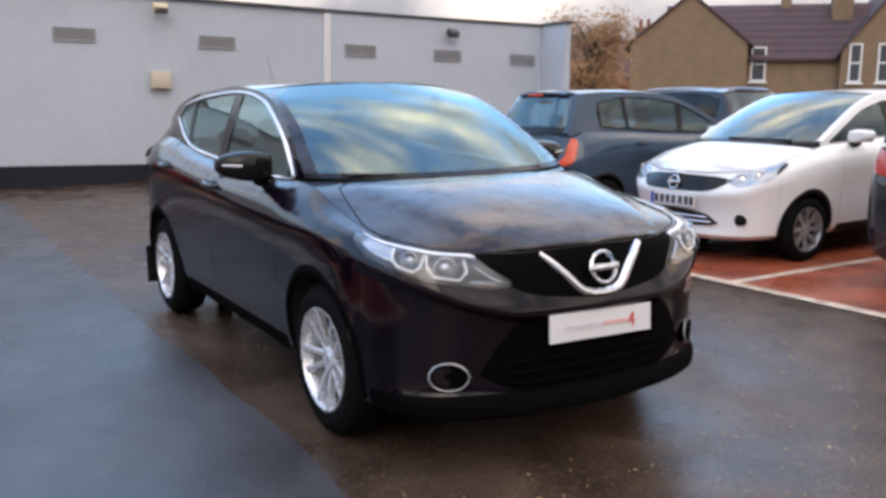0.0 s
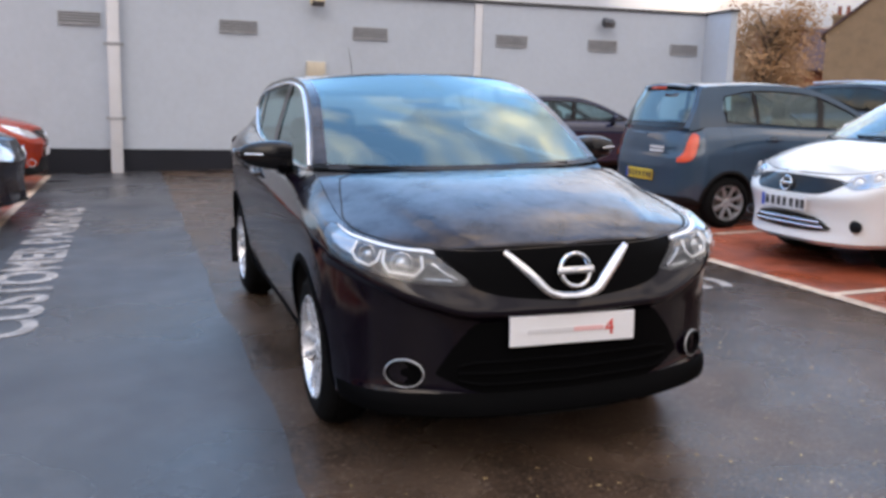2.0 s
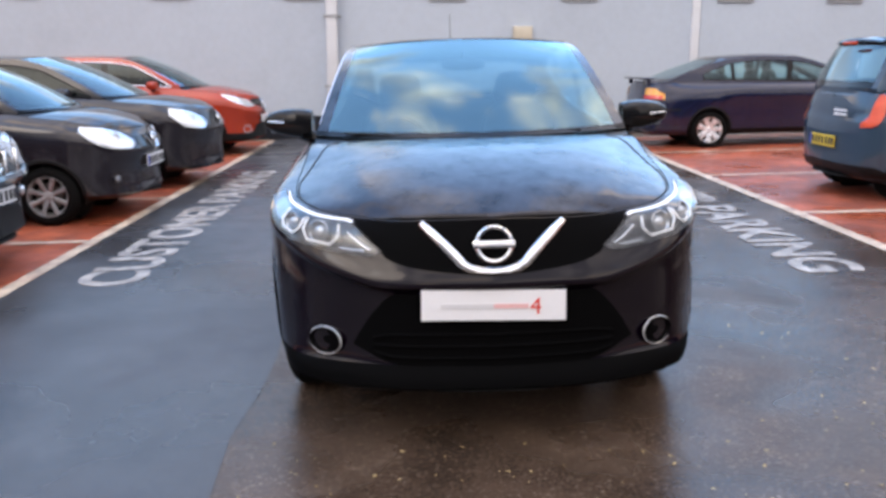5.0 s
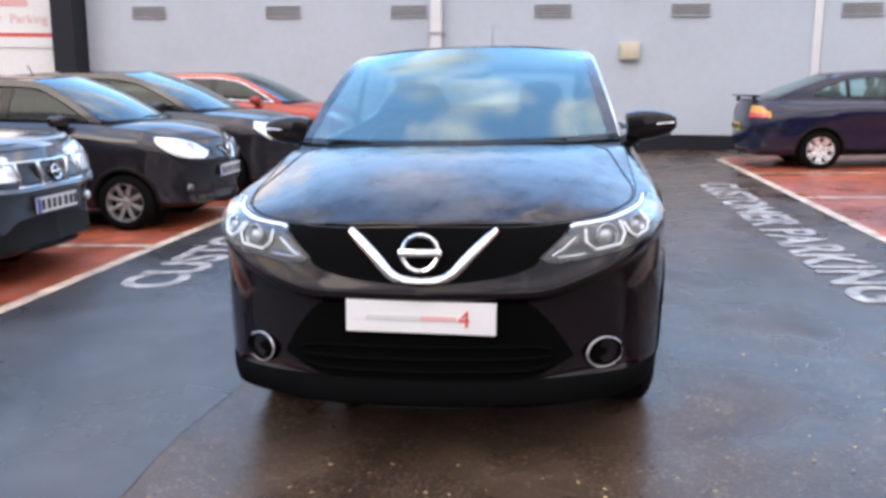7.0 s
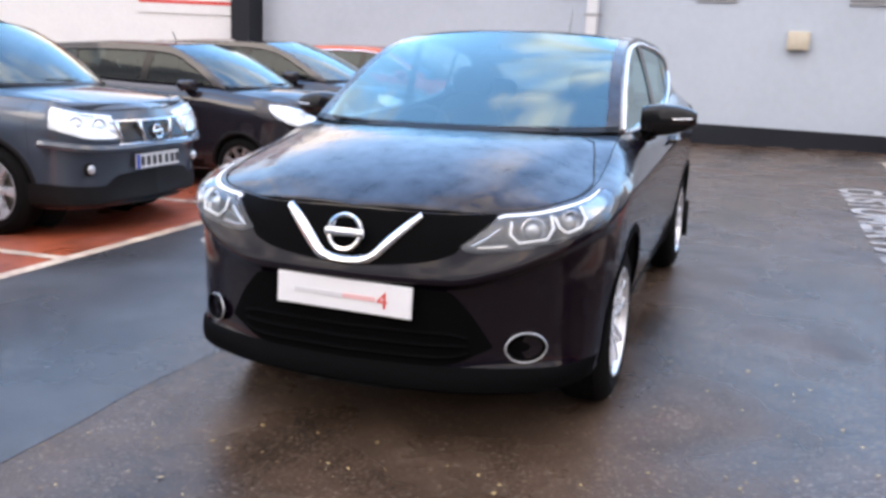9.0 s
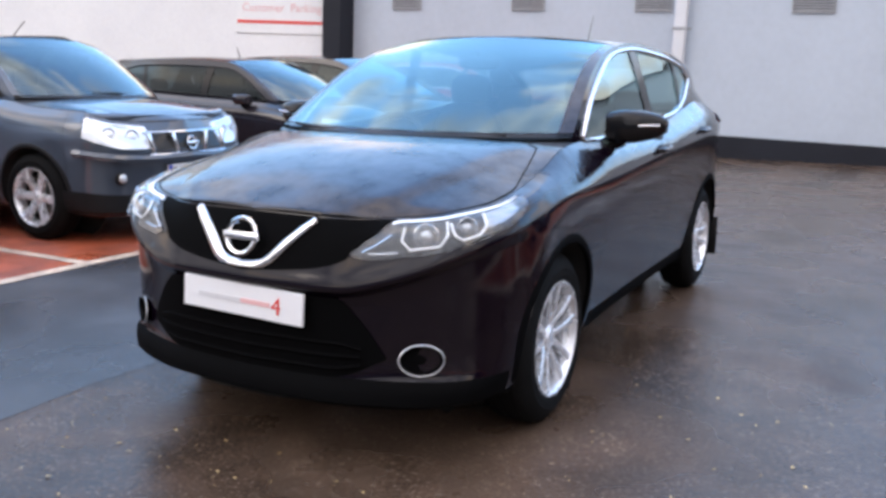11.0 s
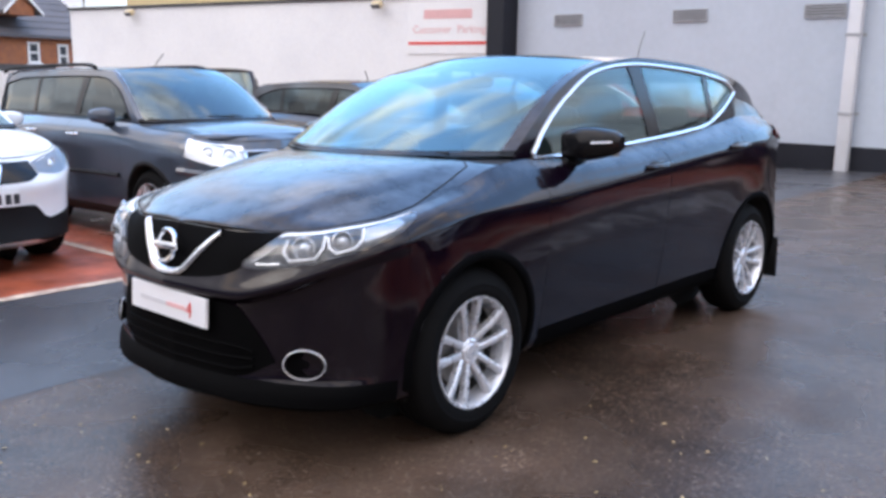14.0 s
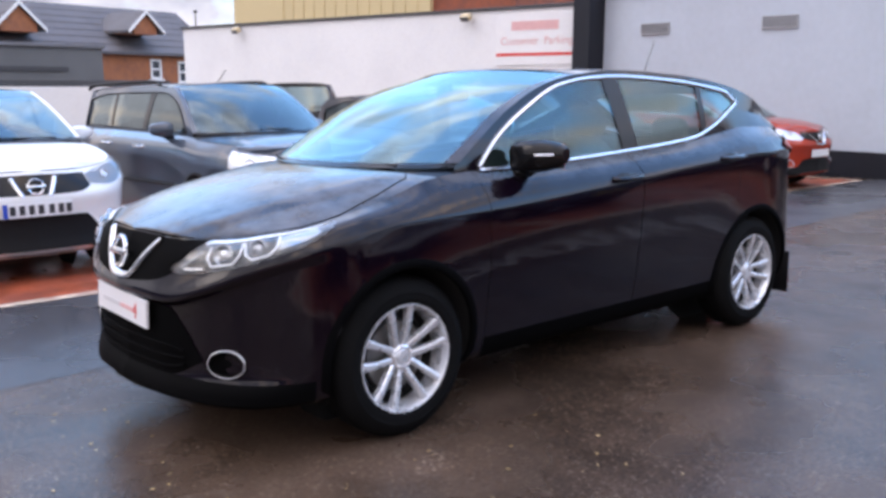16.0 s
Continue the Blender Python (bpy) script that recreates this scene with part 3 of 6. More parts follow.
def wheel_meshes(style):
    """Tyre, rim, disc for a wheel of radius 0.336 that faces +x."""
    if style in WHEELS:
        return WHEELS[style]
    t = revolve(B(), [(-0.100, 0.222), (-0.107, 0.25), (-0.108, 0.30), (-0.096, 0.324), (-0.073, 0.340), (-0.05, 0.345), (-0.047, 0.339), (-0.040, 0.339), (-0.037, 0.345), (-0.005, 0.345), (-0.003, 0.339), (0.003, 0.339), (0.005, 0.345), (0.037, 0.345), (0.040, 0.339), (0.047, 0.339), (0.05, 0.345), (0.068, 0.338), (0.083, 0.323), (0.094, 0.304), (0.1025, 0.283), (0.1045, 0.277), (0.103, 0.274), (0.104, 0.262), (0.103, 0.242), (0.098, 0.229), (0.092, 0.225)], 48)
    for v in t.verts:
        q = math.hypot(v.co.y, v.co.z)
        low = (0.222 + (q - 0.222) * 0.926) / q
        v.co.y, v.co.z = v.co.y * low, v.co.z * low
    tyre = mesh_of("tyre", t, RUBBER)
    r = revolve(B(), [(0.094, 0.2265), (0.102, 0.225), (0.101, 0.218), (0.088, 0.211), (0.03, 0.198), (-0.09, 0.205)], 48)
    count, wide, pairs = {"twin": (5, 0.0165, 0.038), "multi": (8, 0.026, 0.0), "cover": (7, 0.052, 0.0), "six": (6, 0.036, 0.0)}[style]
    for k in range(count):
        a = 2 * math.pi * (k + 0.25) / count
        for s in ((-1, 1) if pairs else (0,)):
            rot = Matrix.Rotation(a, 4, "X")
            rows = []
            for r0, hw, x0, sp in ((0.040, wide * 0.9, 0.064, 0.48), (0.09, wide * 0.8, 0.076, 0.76), (0.15, wide * 0.85, 0.088, 1.06), (0.216, wide * 1.15, 0.095, 1.38)):
                c = s * pairs * sp
                rows.append([rot @ Vector((x0 - 0.03, c - hw, r0)), rot @ Vector((x0 - 0.004, c - hw, r0)), rot @ Vector((x0, c - hw * 0.6, r0)), rot @ Vector((x0, c + hw * 0.6, r0)), rot @ Vector((x0 - 0.004, c + hw, r0)), rot @ Vector((x0 - 0.03, c + hw, r0))])
            loft(r, rows, True)
    revolve(r, [(0.03, 0.056), (0.066, 0.053), (0.072, 0.043), (0.070, 0.033), (0.074, 0.029), (0.077, 0.0)], 24)
    for k in range(5):
        a = 2 * math.pi * (k + 0.75) / 5
        c = Vector((0.068, 0.045 * math.sin(a), 0.045 * math.cos(a)))
        blob(r, c, (0.008, 0.008, 0.008), 2, 6, 4)
    rim = mesh_of("rim", r, ALLOY_GREY if style == "multi" else ALLOY)
    d = revolve(B(), [(0.0, 0.04), (0.02, 0.05), (0.02, 0.145), (0.005, 0.15), (-0.02, 0.15), (-0.02, 0.0)], 32)
    disc = mesh_of("wheel", d, STEEL)
    inner = mesh_of("rim_barrel", revolve(B(), [(0.02, 0.197), (-0.03, 0.19), (-0.03, 0.0)], 32), UNDER)
    WHEELS[style] = (tyre, rim, disc, inner)
    return WHEELS[style]


def add_wheels(car, sh, style, inset=0.02):
    tyre, rim, disc, inner = wheel_meshes(style)
    k = sh.R / 0.345
    for y in (0, sh.wb):
        for s in (1, -1):
            m = pose(s * (sh.W - inset - 0.108 * k), y, 0.336 * k, 0, 0, 0 if s > 0 else 180) @ Matrix.Rotation(radians(17 * y - 13 * s), 4, "X") @ Matrix.Scale(k, 4)
            w = share("wheel", disc, car, m)
            share("tyre", tyre, w)
            share("rim", rim, w)
            share("rim_barrel", inner, w)


def arch_cut(sh, rows, R):
    """Opens the wheel arches in one side's grid of points and tells which points lie inside."""
    inside = []
    for row in rows:
        flags = []
        for p in row:
            hit = False
            for yc in (0, sh.wb):
                dy, dz = p.y - yc, p.z - sh.R
                d = math.hypot(dy, dz)
                if d < R and p.x > 0.5 * sh.W:
                    hit = True
                    if dz < -0.05:
                        want = math.copysign(math.sqrt(max(0, R * R - dz * dz)), dy if abs(dy) > 1e-4 else 1)
                        p.y = yc + want
                    else:
                        p.y, p.z = yc + dy * R / max(d, 1e-3), sh.R + dz * R / max(d, 1e-3)
            flags.append(hit)
        inside.append(flags)
    return inside


def panel(bm, rows, flags, u0, u1, us, f0, f1, fs, mirror, shy=False):
    n = {}

    def v(i, j):
        if (i, j) not in n:
            p = rows[i][j]
            n[i, j] = bm.verts.new((-p.x, p.y, p.z) if mirror else p)
        return n[i, j]
    for i in range(len(us) - 1):
        if us[i] < u0 - 1e-6 or us[i + 1] > u1 + 1e-6:
            continue
        for j in range(len(fs) - 1):
            if fs[j] < f0 - 1e-6 or fs[j + 1] > f1 + 1e-6:
                continue
            if shy and (flags[i][j] or flags[i + 1][j] or flags[i][j + 1] or flags[i + 1][j + 1]):
                continue
            if flags[i][j] and flags[i + 1][j] and flags[i][j + 1] and flags[i + 1][j + 1]:
                continue
            q = (v(i, j), v(i + 1, j), v(i + 1, j + 1), v(i, j + 1))
            try:
                bm.faces.new(q if not mirror else q[::-1])
            except ValueError:
                pass


def patch(sh, u0, u1, lo, hi, off, nu=24, nf=6, mirror=False):
    rows = []
    for u in spaced(u0, u1, nu):
        rows.append(sh.column(u, spaced(lo(u), hi(u), nf), off))
    return both(rows) if mirror else rows


def build_car(name, label, sh, paint, m, group, style="twin", trim=PLASTIC, door_splits=(0.45, 1.52, 2.42), pillar=(1.56, 0.06), quarter=None, bright=False, bumper_paint=None, side_glass=None, front_glass=None, hood_edge=None, post=2, wheel_inset=0.02):
    car = thing(name, label, "car", group, "", m)
    Uf = sh.U
    gap = 0.0032
    cuts = [Uf(y) for y in door_splits]
    uB, uR = Uf(-0.38), 12.0
    us = set(spaced(0, 15, 130))
    for c in (*cuts, uB, uR):
        us |= {c - gap, c + gap}
    for yc in (0, sh.wb):
        us |= {Uf(yc + d) for d in spaced(-0.40, 0.40, 31)}
    us = sorted(us)
    clean = [us[0]]
    for u in us[1:]:
        if u - clean[-1] > 1e-4:
            clean.append(u)
    us = [u for u in clean if not any(abs(u - c) < gap * 0.9 for c in (*cuts, uB, uR))]
    fs = sh.mesh_levels()
    rows = [sh.column(u, sh.fitted(u, fs)) for u in us]
    R = sh.R * 1.085
    flags = arch_cut(sh, rows, R)
    split = min(range(len(fs)), key=lambda i: abs(fs[i] - 0.56))
    lower = bumper_paint or paint
    # painted panels, side by side with narrow gaps
    b = B()
    for mir in (False, True):
        panel(b, rows, flags, 0, uB - gap, us, 0, 1, fs, mir)
    bmesh.ops.remove_doubles(b, verts=b.verts, dist=1e-4)
    part("front_bumper", b, lower, car)
    for mir in (False, True):
        for nm, a, c, f0, mt in (("front_wing", uB + gap, cuts[0] - gap, 0, paint), ("front_door", cuts[0] + gap, cuts[1] - gap, 0.12, paint), ("rear_door", cuts[1] + gap, cuts[2] - gap, 0.12, paint), ("rear_quarter", cuts[2] + gap, uR - gap, 0, paint)):
            b = B()
            panel(b, rows, flags, a, c, us, f0, 1, fs, mir)
            part(nm, b, mt, car)
        b = B()
        panel(b, rows, flags, cuts[0] + gap, cuts[2] - gap, us, 0, 0.12, fs, mir)
        part("sill", b, trim, car)
    b = B()
    for mir in (False, True):
        panel(b, rows, flags, uR + gap, 15, us, 0, fs[split], fs, mir)
    part("rear_bumper", b, lower, car)
    b = B()
    for mir in (False, True):
        panel(b, rows, flags, uR + gap, 15, us, fs[split], 1, fs, mir)
    part("tailgate", b, paint, car)
    # dark inner shell behind the gaps, floor and wheel housings
    b = B()
    inner = [sh.column(u, spaced(0.1, 0.97, 12), -0.02) for u in spaced(0, 15, 70)]
    keep = []
    for row in inner:
        keep.append([any(math.hypot(p.y - yc, p.z - sh.R) < R + 0.02 for yc in (0, sh.wb)) and p.x > 0.5 * sh.W for p in row])
    for mir in (False, True):
        panel(b, inner, keep, 0, 15, spaced(0, 15, 70), 0, 1, spaced(0.0, 1.0, 12), mir, True)
    for z in (sh.zb + 0.02,):
        loft(b, [[Vector((-x, y, z)), Vector((x, y, z))] for x, y in [(min(0.56, sh.px(u) * 0.62), sh.py(u)) for u in spaced(0.6, 14.4, 24)]])
    part("underbody", b, UNDER, car)
    for yc in (0, sh.wb):
        for s in (1, -1):
            b = B()
            rr = []
            for a in spaced(-0.35, math.pi + 0.35, 26):
                y, z = yc + R * math.cos(a), sh.R + R * math.sin(a)
                xo = sh.side(y, max(z, sh.zb + 0.02)).x - 0.004
                rr.append([Vector((s * x, y, z)) for x in (0.50 * sh.W, 0.7 * sh.W, xo)])
            loft(b, rr)
            loft(b, [[Vector((s * 0.5 * sh.W, yc + R * math.cos(a), sh.R + R * math.sin(a))), Vector((s * 0.5 * sh.W, yc, sh.R))] for a in spaced(0, 2 * math.pi, 20)])
            part("wheel_housing", b, UNDER, car)
            b = B()
            rr = []
            for a in spaced(-0.42, math.pi + 0.42, 30):
                row = []
                for rad, off in ((R - 0.006, -0.012), (R - 0.004, 0.003), (R + 0.008, 0.006), (R + 0.024, 0.005), (R + 0.032, 0.0)):
                    y, z = yc + rad * math.cos(a), max(sh.zb + 0.01, sh.R + rad * math.sin(a))
                    p = sh.side(y, z, off)
                    row.append(Vector((s * p.x, p.y, p.z)))
                rr.append(row)
            loft(b, rr)
            part("wheel_arch_trim", b, trim, car)
    # bonnet
    ue = Uf(sh.hood_end)
    b = B()
    y0, z0 = sh.S(0, 1).y, sh.S(0, 1).z
    rise = curve((0, 0), (0.08, 0.10), (0.22, 0.27), (0.5, 0.56), (0.8, 0.85), (1, 1))
    hr, uh = [], [0.0] + [ue * (0.04 + 0.96 * i / 33) for i in range(34)]
    for u in uh:
        v = u / ue
        e = sh.S(u, 1)
        sm = v * v * (3 - 2 * v)
        cy = e.y + (sh.cowl[0] - sh.hood_end) * sm
        t = min(1, max(0, (cy - y0) / (sh.cowl[0] - y0)))
        cz = z0 + (sh.cowl[1] - z0) * rise(t) + 0.6 * sh.hood_crown * math.sin(math.pi * t)
        e = Vector((max(0.001, e.x - 0.004), e.y, e.z - 0.001))
        row = across(e, (cy, cz), 57, 2.4)
        if hood_edge:
            te = hood_edge(v)
            ts = [-1 + (1 - te) * i / 4 for i in range(4)] + [te * (-1 + 2 * i / 48) for i in range(49)] + [te + (1 - te) * i / 4 for i in range(1, 5)]
            row = [Vector((e.x * t, cy + (e.y - cy) * abs(t) ** 2.4, cz + (e.z - cz) * abs(t) ** 2.9)) for t in ts]
        xr = 0.30 + 0.34 * v
        for p in row:
            q = min(1, max(0, (xr - abs(p.x)) / 0.09 + 0.5))
            p.z += sh.ridge * q * q * (3 - 2 * q) * math.sin(math.pi * min(1, 0.08 + 0.86 * v)) ** 0.7
        hr.append(row)
    if hood_edge:
        loft(b, [r[4:-4] for r in hr])
        part("bonnet", b, paint, car, angle=60)
        for cols in (slice(0, 5), slice(-5, None)):
            part("wing_top", loft(B(), [r[cols] for r in hr]), paint, car, angle=60)
        for i in (4, -5):
            part("bonnet_seal", tube(B(), [r[i] + Vector((0, 0, 0.0002)) for r in hr[6:]], 0.0034, 6), UNDER, car)
    else:
        loft(b, hr)
        part("bonnet", b, paint, car, angle=60)
        b = B()
        tube(b, [sh.S(u, 1) + Vector((0.0, 0, -0.004)) for u in uh[1:]], 0.005, 5)
        tube(b, [Vector((-p.x, p.y, p.z)) for p in [sh.S(u, 1) + Vector((0.0, 0, -0.004)) for u in uh[1:]]], 0.005, 5)
        part("bonnet_seal", b, UNDER, car)
    # windscreen, roof, back glass
    he, bl = sh.header, sh.backlight
    hc = (he - 0.13, sh.edge(he) + sh.crown - 0.006)

    def E(y, off=0.0):
        p = sh.house(y, sh.edge(y), off)
        return p
    ws = []
    for t in [0.0] + spaced(0.035, 0.975, 13) + [1.0]:
        y = sh.e0 + (he - sh.e0) * t
        c0 = (sh.cowl[0] + 0.03, sh.cowl[1] + 0.005)
        bow = 0.03 * math.sin(math.pi * t)
        ws.append(across(E(y), (c0[0] + (hc[0] - c0[0]) * t - bow * 0.5, c0[1] + (hc[1] - c0[1]) * t + bow), 35 if post == 2 else 55, 2.2))
    wsg = part("windscreen", loft(B(), [[p + Vector((0, 0, 0.0)) for p in r[post - 1:len(r) - post + 1]] for r in ws[1:-1]]), front_glass or GLASS_OTHER, car)
    wsg.visible_shadow = False
    part("windscreen_pillar", loft(B(), [r[:post] for r in ws]), paint, car)
    part("windscreen_pillar", loft(B(), [r[-post:] for r in ws]), paint, car)
    b = B()
    loft(b, ws[-2:])
    part("roof_header", b, GLOSS_BLACK, car)
    b = B()
    loft(b, ws[:2])
    loft(b, [hr[-1], [p + Vector((0, 0.0, -0.03)) for p in hr[-1]], [p + Vector((0, 0.02, -0.004)) for p in across(E(sh.e0), (sh.cowl[0] + 0.03, sh.cowl[1] + 0.005), 57, 2.2)]])
    part("cowl", b, GLOSS_BLACK, car)
    rf = []
    ends = (bl + 0.06, sh.edge(bl) + sh.crown + 0.012)
    mids = curve((he - 0.13, sh.edge(he) + sh.crown - 0.006), (0.5 * (he + bl) - 0.1, sh.edge(0.45 * he + 0.55 * bl) + sh.crown), ends)
    for t in spaced(0, 1, 22):
        y = he + (bl - he) * t
        cy = he - 0.13 + (ends[0] - he + 0.13) * t
        rf.append(across(E(y), (cy, mids(cy)), 21, 2.6))
    part("roof", loft(B(), rf), paint, car, angle=60)
    bg = []
    last = (sh.e1 + 0.07, sh.edge(sh.e1) + 0.005)
    for t in spaced(0, 1, 9):
        y = bl + (sh.e1 - bl) * t
        bg.append(across(E(y), (ends[0] + (last[0] - ends[0]) * t, ends[1] + (last[1] - ends[1]) * t), 21, 3.6))
    g = part("rear_window", loft(B(), [r[1:-1] for r in bg[1:-1]]), GLASS_OTHER, car)
    g.visible_shadow = False
    part("rear_window_frame", loft(B(), [r[1:-1] for r in bg[:2]]), GLOSS_BLACK, car)
    part("rear_window_frame", loft(B(), [r[1:-1] for r in bg[-2:]]), GLOSS_BLACK, car)
    part("rear_pillar", loft(B(), [r[:2] for r in bg]), paint, car)
    part("rear_pillar", loft(B(), [r[-2:] for r in bg]), paint, car)
    sh.rear_row = rf[-1]
    b = B()
    dk = [bg[-1]]
    for u in spaced(Uf(sh.e1 + 0.01), 14.9, 10):
        e = sh.S(u, 1)
        dk.append(across(e, (min(sh.wb + sh.ro - 0.08, max(e.y, last[0])), e.z + 0.012), 21, 3.6))
    loft(b, dk)
    part("rear_deck", b, paint, car)
    # sides of the cabin: body strips, side glass, pillars
    ys = sorted(set(spaced(sh.e0, sh.e1, 70) + spaced(sh.d0, sh.d1, 50)))
    for s in (1, -1):
        b = B()

        def strip(bm, cols):
            loft(bm, [[Vector((s * p.x, p.y, p.z)) for p in c] for c in cols])
        lowc, upc, run = [], [], []
        for y in ys:
            z0, z1 = sh.top(Uf(y)), max(sh.edge(y), sh.top(Uf(y)) + 0.001)
            if sh.d0 <= y <= sh.d1 and sh.dtop(y) - sh.low(y) > 0.002:
                zl, zh = max(sh.low(y), z0 + 0.002), min(sh.dtop(y), z1 - 0.01)
            else:
                zl = zh = z0 + 0.45 * (z1 - z0)
            lowc.append([sh.house(y, z) for z in spaced(z0, zl, 3)])
            upc.append([sh.house(y, z) for z in spaced(zh, z1, 4)])
            if zh - zl > 0.002:
                run.append((y, zl, zh))
        strip(b, lowc)
        strip(b, upc)
        part("cabin_side", b, paint, car)
        ends_y = [run[0][0]] + [pillar[0]] + ([quarter] if quarter else []) + [run[-1][0]]
        for nm, a, c in zip(("front_window", "rear_side_window", "quarter_window"), ends_y, ends_y[1:]):
            bw = B()
            strip(bw, [[sh.house(y, z, -0.006) for z in spaced(zl, zh, 5)] for y, zl, zh in run if a - 0.045 <= y <= c + 0.045])
            part(nm, bw, side_glass or GLASS_SIDE, car).visible_shadow = False
        for yp, w in [(pillar[0], pillar[1])] + ([(quarter, 0.028)] if quarter else []):
            bp = B()
            strip(bp, [[sh.house(y + (0.02 if w < 0.04 else -0.05) * (zz - sh.low(y)) / 0.3, zz, 0.0) for zz in spaced(sh.low(y) - 0.004, sh.dtop(y) + 0.004, 6)] for y in spaced(yp - w, yp + w, 4)])
            part("door_pillar", bp, GLOSS_BLACK, car)
        ring = [sh.house(y, zl, 0.003) for y, zl, zh in run] + [sh.house(y, zh, 0.003) for y, zl, zh in run[::-1]]
        ring = [Vector((s * p.x, p.y, p.z)) for p in ring]
        bt = B()
        tube(bt, ring, 0.0105 if bright else 0.007, 6, closed=True)
        part("window_trim", bt, BRIGHT if bright else PLASTIC, car, "bright metal strip round the side windows" if bright else "")
    add_wheels(car, sh, style, wheel_inset)
    return car


def add_cabin(car, sh, dash_y, seat_y, rear_y, floor=0.32, wheel_side=-1):
    """Dashboard, steering wheel, seats and a floor, seen through the glass."""
    w = sh.W - 0.17
    b = B()
    loft(b, [[Vector((-w, y, floor)), Vector((w, y, floor))] for y in (0.2, sh.wb + 0.2)])
    zc = sh.cowl[1]
    loft(b, [[Vector((-w, y, z)), Vector((w, y, z))] for y, z in ((sh.cowl[0] + 0.08, zc - 0.05), (dash_y - 0.1, zc - 0.04), (dash_y + 0.08, zc - 0.06), (dash_y + 0.14, zc - 0.14), (dash_y + 0.12, floor))])
    part("dashboard", b, CABIN, car)
    b = B()
    c = Vector((wheel_side * 0.36, dash_y + 0.22, zc - 0.10))
    rot = Matrix.Rotation(radians(-28), 4, "X")
    tube(b, [c + rot @ Vector((0.18 * math.cos(a), 0, 0.18 * math.sin(a))) for a in spaced(0, 2 * math.pi, 25)[:-1]], 0.015, 6, closed=True, up=Vector((0, 1, 0)))
    blob(b, c, (0.07, 0.03, 0.05), 2.5, 10, 8)
    tube(b, [c + Vector((-0.17, 0, 0)), c + Vector((0.17, 0, 0))], 0.015, 6)
    part("steering_wheel", b, CABIN, car)
    for x in (-0.36, 0.36):
        b = B()
        blob(b, (x, seat_y, floor + 0.22), (0.25, 0.27, 0.10), 3)
        blob(b, (x, seat_y + 0.33, floor + 0.52), (0.24, 0.09, 0.34), 3, m=None)
        blob(b, (x, seat_y + 0.37, floor + 0.93), (0.13, 0.055, 0.095), 3)
        part("front_seat", b, CABIN, car)
    b = B()
    blob(b, (0, rear_y, floor + 0.22), (w - 0.06, 0.28, 0.11), 4)
    blob(b, (0, rear_y + 0.34, floor + 0.50), (w - 0.06, 0.09, 0.32), 4)
    for x in (-0.4, 0.4):
        blob(b, (x, rear_y + 0.36, floor + 0.86), (0.12, 0.05, 0.08), 3)
    part("rear_bench", b, CABIN, car)


def add_mirrors(car, sh, y, z, paint, out=0.205, tall=0.075, lamp=True):
    base = sh.house(y, max(z - 0.09, sh.top(sh.U(y)) + 0.01))
    for s in (1, -1):
        b = B()
        rows = []
        x0, x1 = base.x + 0.05, base.x + out + 0.05
        for t in spaced(0, 1, 12):
            k = math.sin(math.pi * min(1, 0.12 + 0.86 * t) ** 0.8) ** 0.3 * (1 - 0.14 * t)
            x, yc = x0 + (x1 - x0) * t, y + 0.02 + 0.04 * t
            rows.append([Vector((s * x, yc + (0.085 * k * math.cos(a) if math.cos(a) < 0 else 0.05 * k * math.cos(a)), z + 0.012 * t + tall * k * math.copysign(abs(math.sin(a)) ** 0.42, math.sin(a)))) for a in spaced(0, 2 * math.pi, 19)[:-1]])
        loft(b, rows, True, True)
        house = part("door_mirror", b, paint, car)
        b = B()
        tube(b, [Vector((s * (base.x - 0.02), y + 0.03, z - 0.10)), Vector((s * (base.x + 0.05), y + 0.03, z - 0.075)), Vector((s * (base.x + 0.11), y + 0.03, z - 0.05))], 0.035, 8)
        part("mirror_arm", b, GLOSS_BLACK, house)
        if lamp:
            b = B()
            tube(b, [Vector((s * (x0 + (x1 - x0) * t), y + 0.02 + 0.04 * t - 0.089 * (1 - 0.35 * t * t), z + 0.004 + 0.012 * t)) for t in spaced(0.58, 0.93, 8)], 0.0042, 6)
            part("mirror_strip", b, BRIGHT, house, "silver indicator strip on the mirror")
        b = B()
        box(b, s * (x0 + 0.02), s * (x1 - 0.02), y + 0.062, y + 0.068, z - 0.05, z + 0.06)
        part("mirror_glass", b, CHROME, house)


def add_handles(car, sh, spots, mat):
    for y, z in spots:
        for s in (1, -1):
            p = sh.side(y, z)
            b = B()
            tube(b, [Vector((s * (p.x + dx), y + dy, z + 0.25 * dy * 0.1)) for dx, dy in ((-0.005, -0.10), (0.022, -0.085), (0.03, -0.03), (0.03, 0.05), (0.022, 0.09), (-0.005, 0.10))], 0.014, 8)
            part("door_handle", b, mat, car)
            b = B()
            blob(b, (s * (p.x - 0.002), y + 0.0, z), (0.012, 0.075, 0.03), 2, 12, 6)
            part("handle_recess", b, GLOSS_BLACK, car)


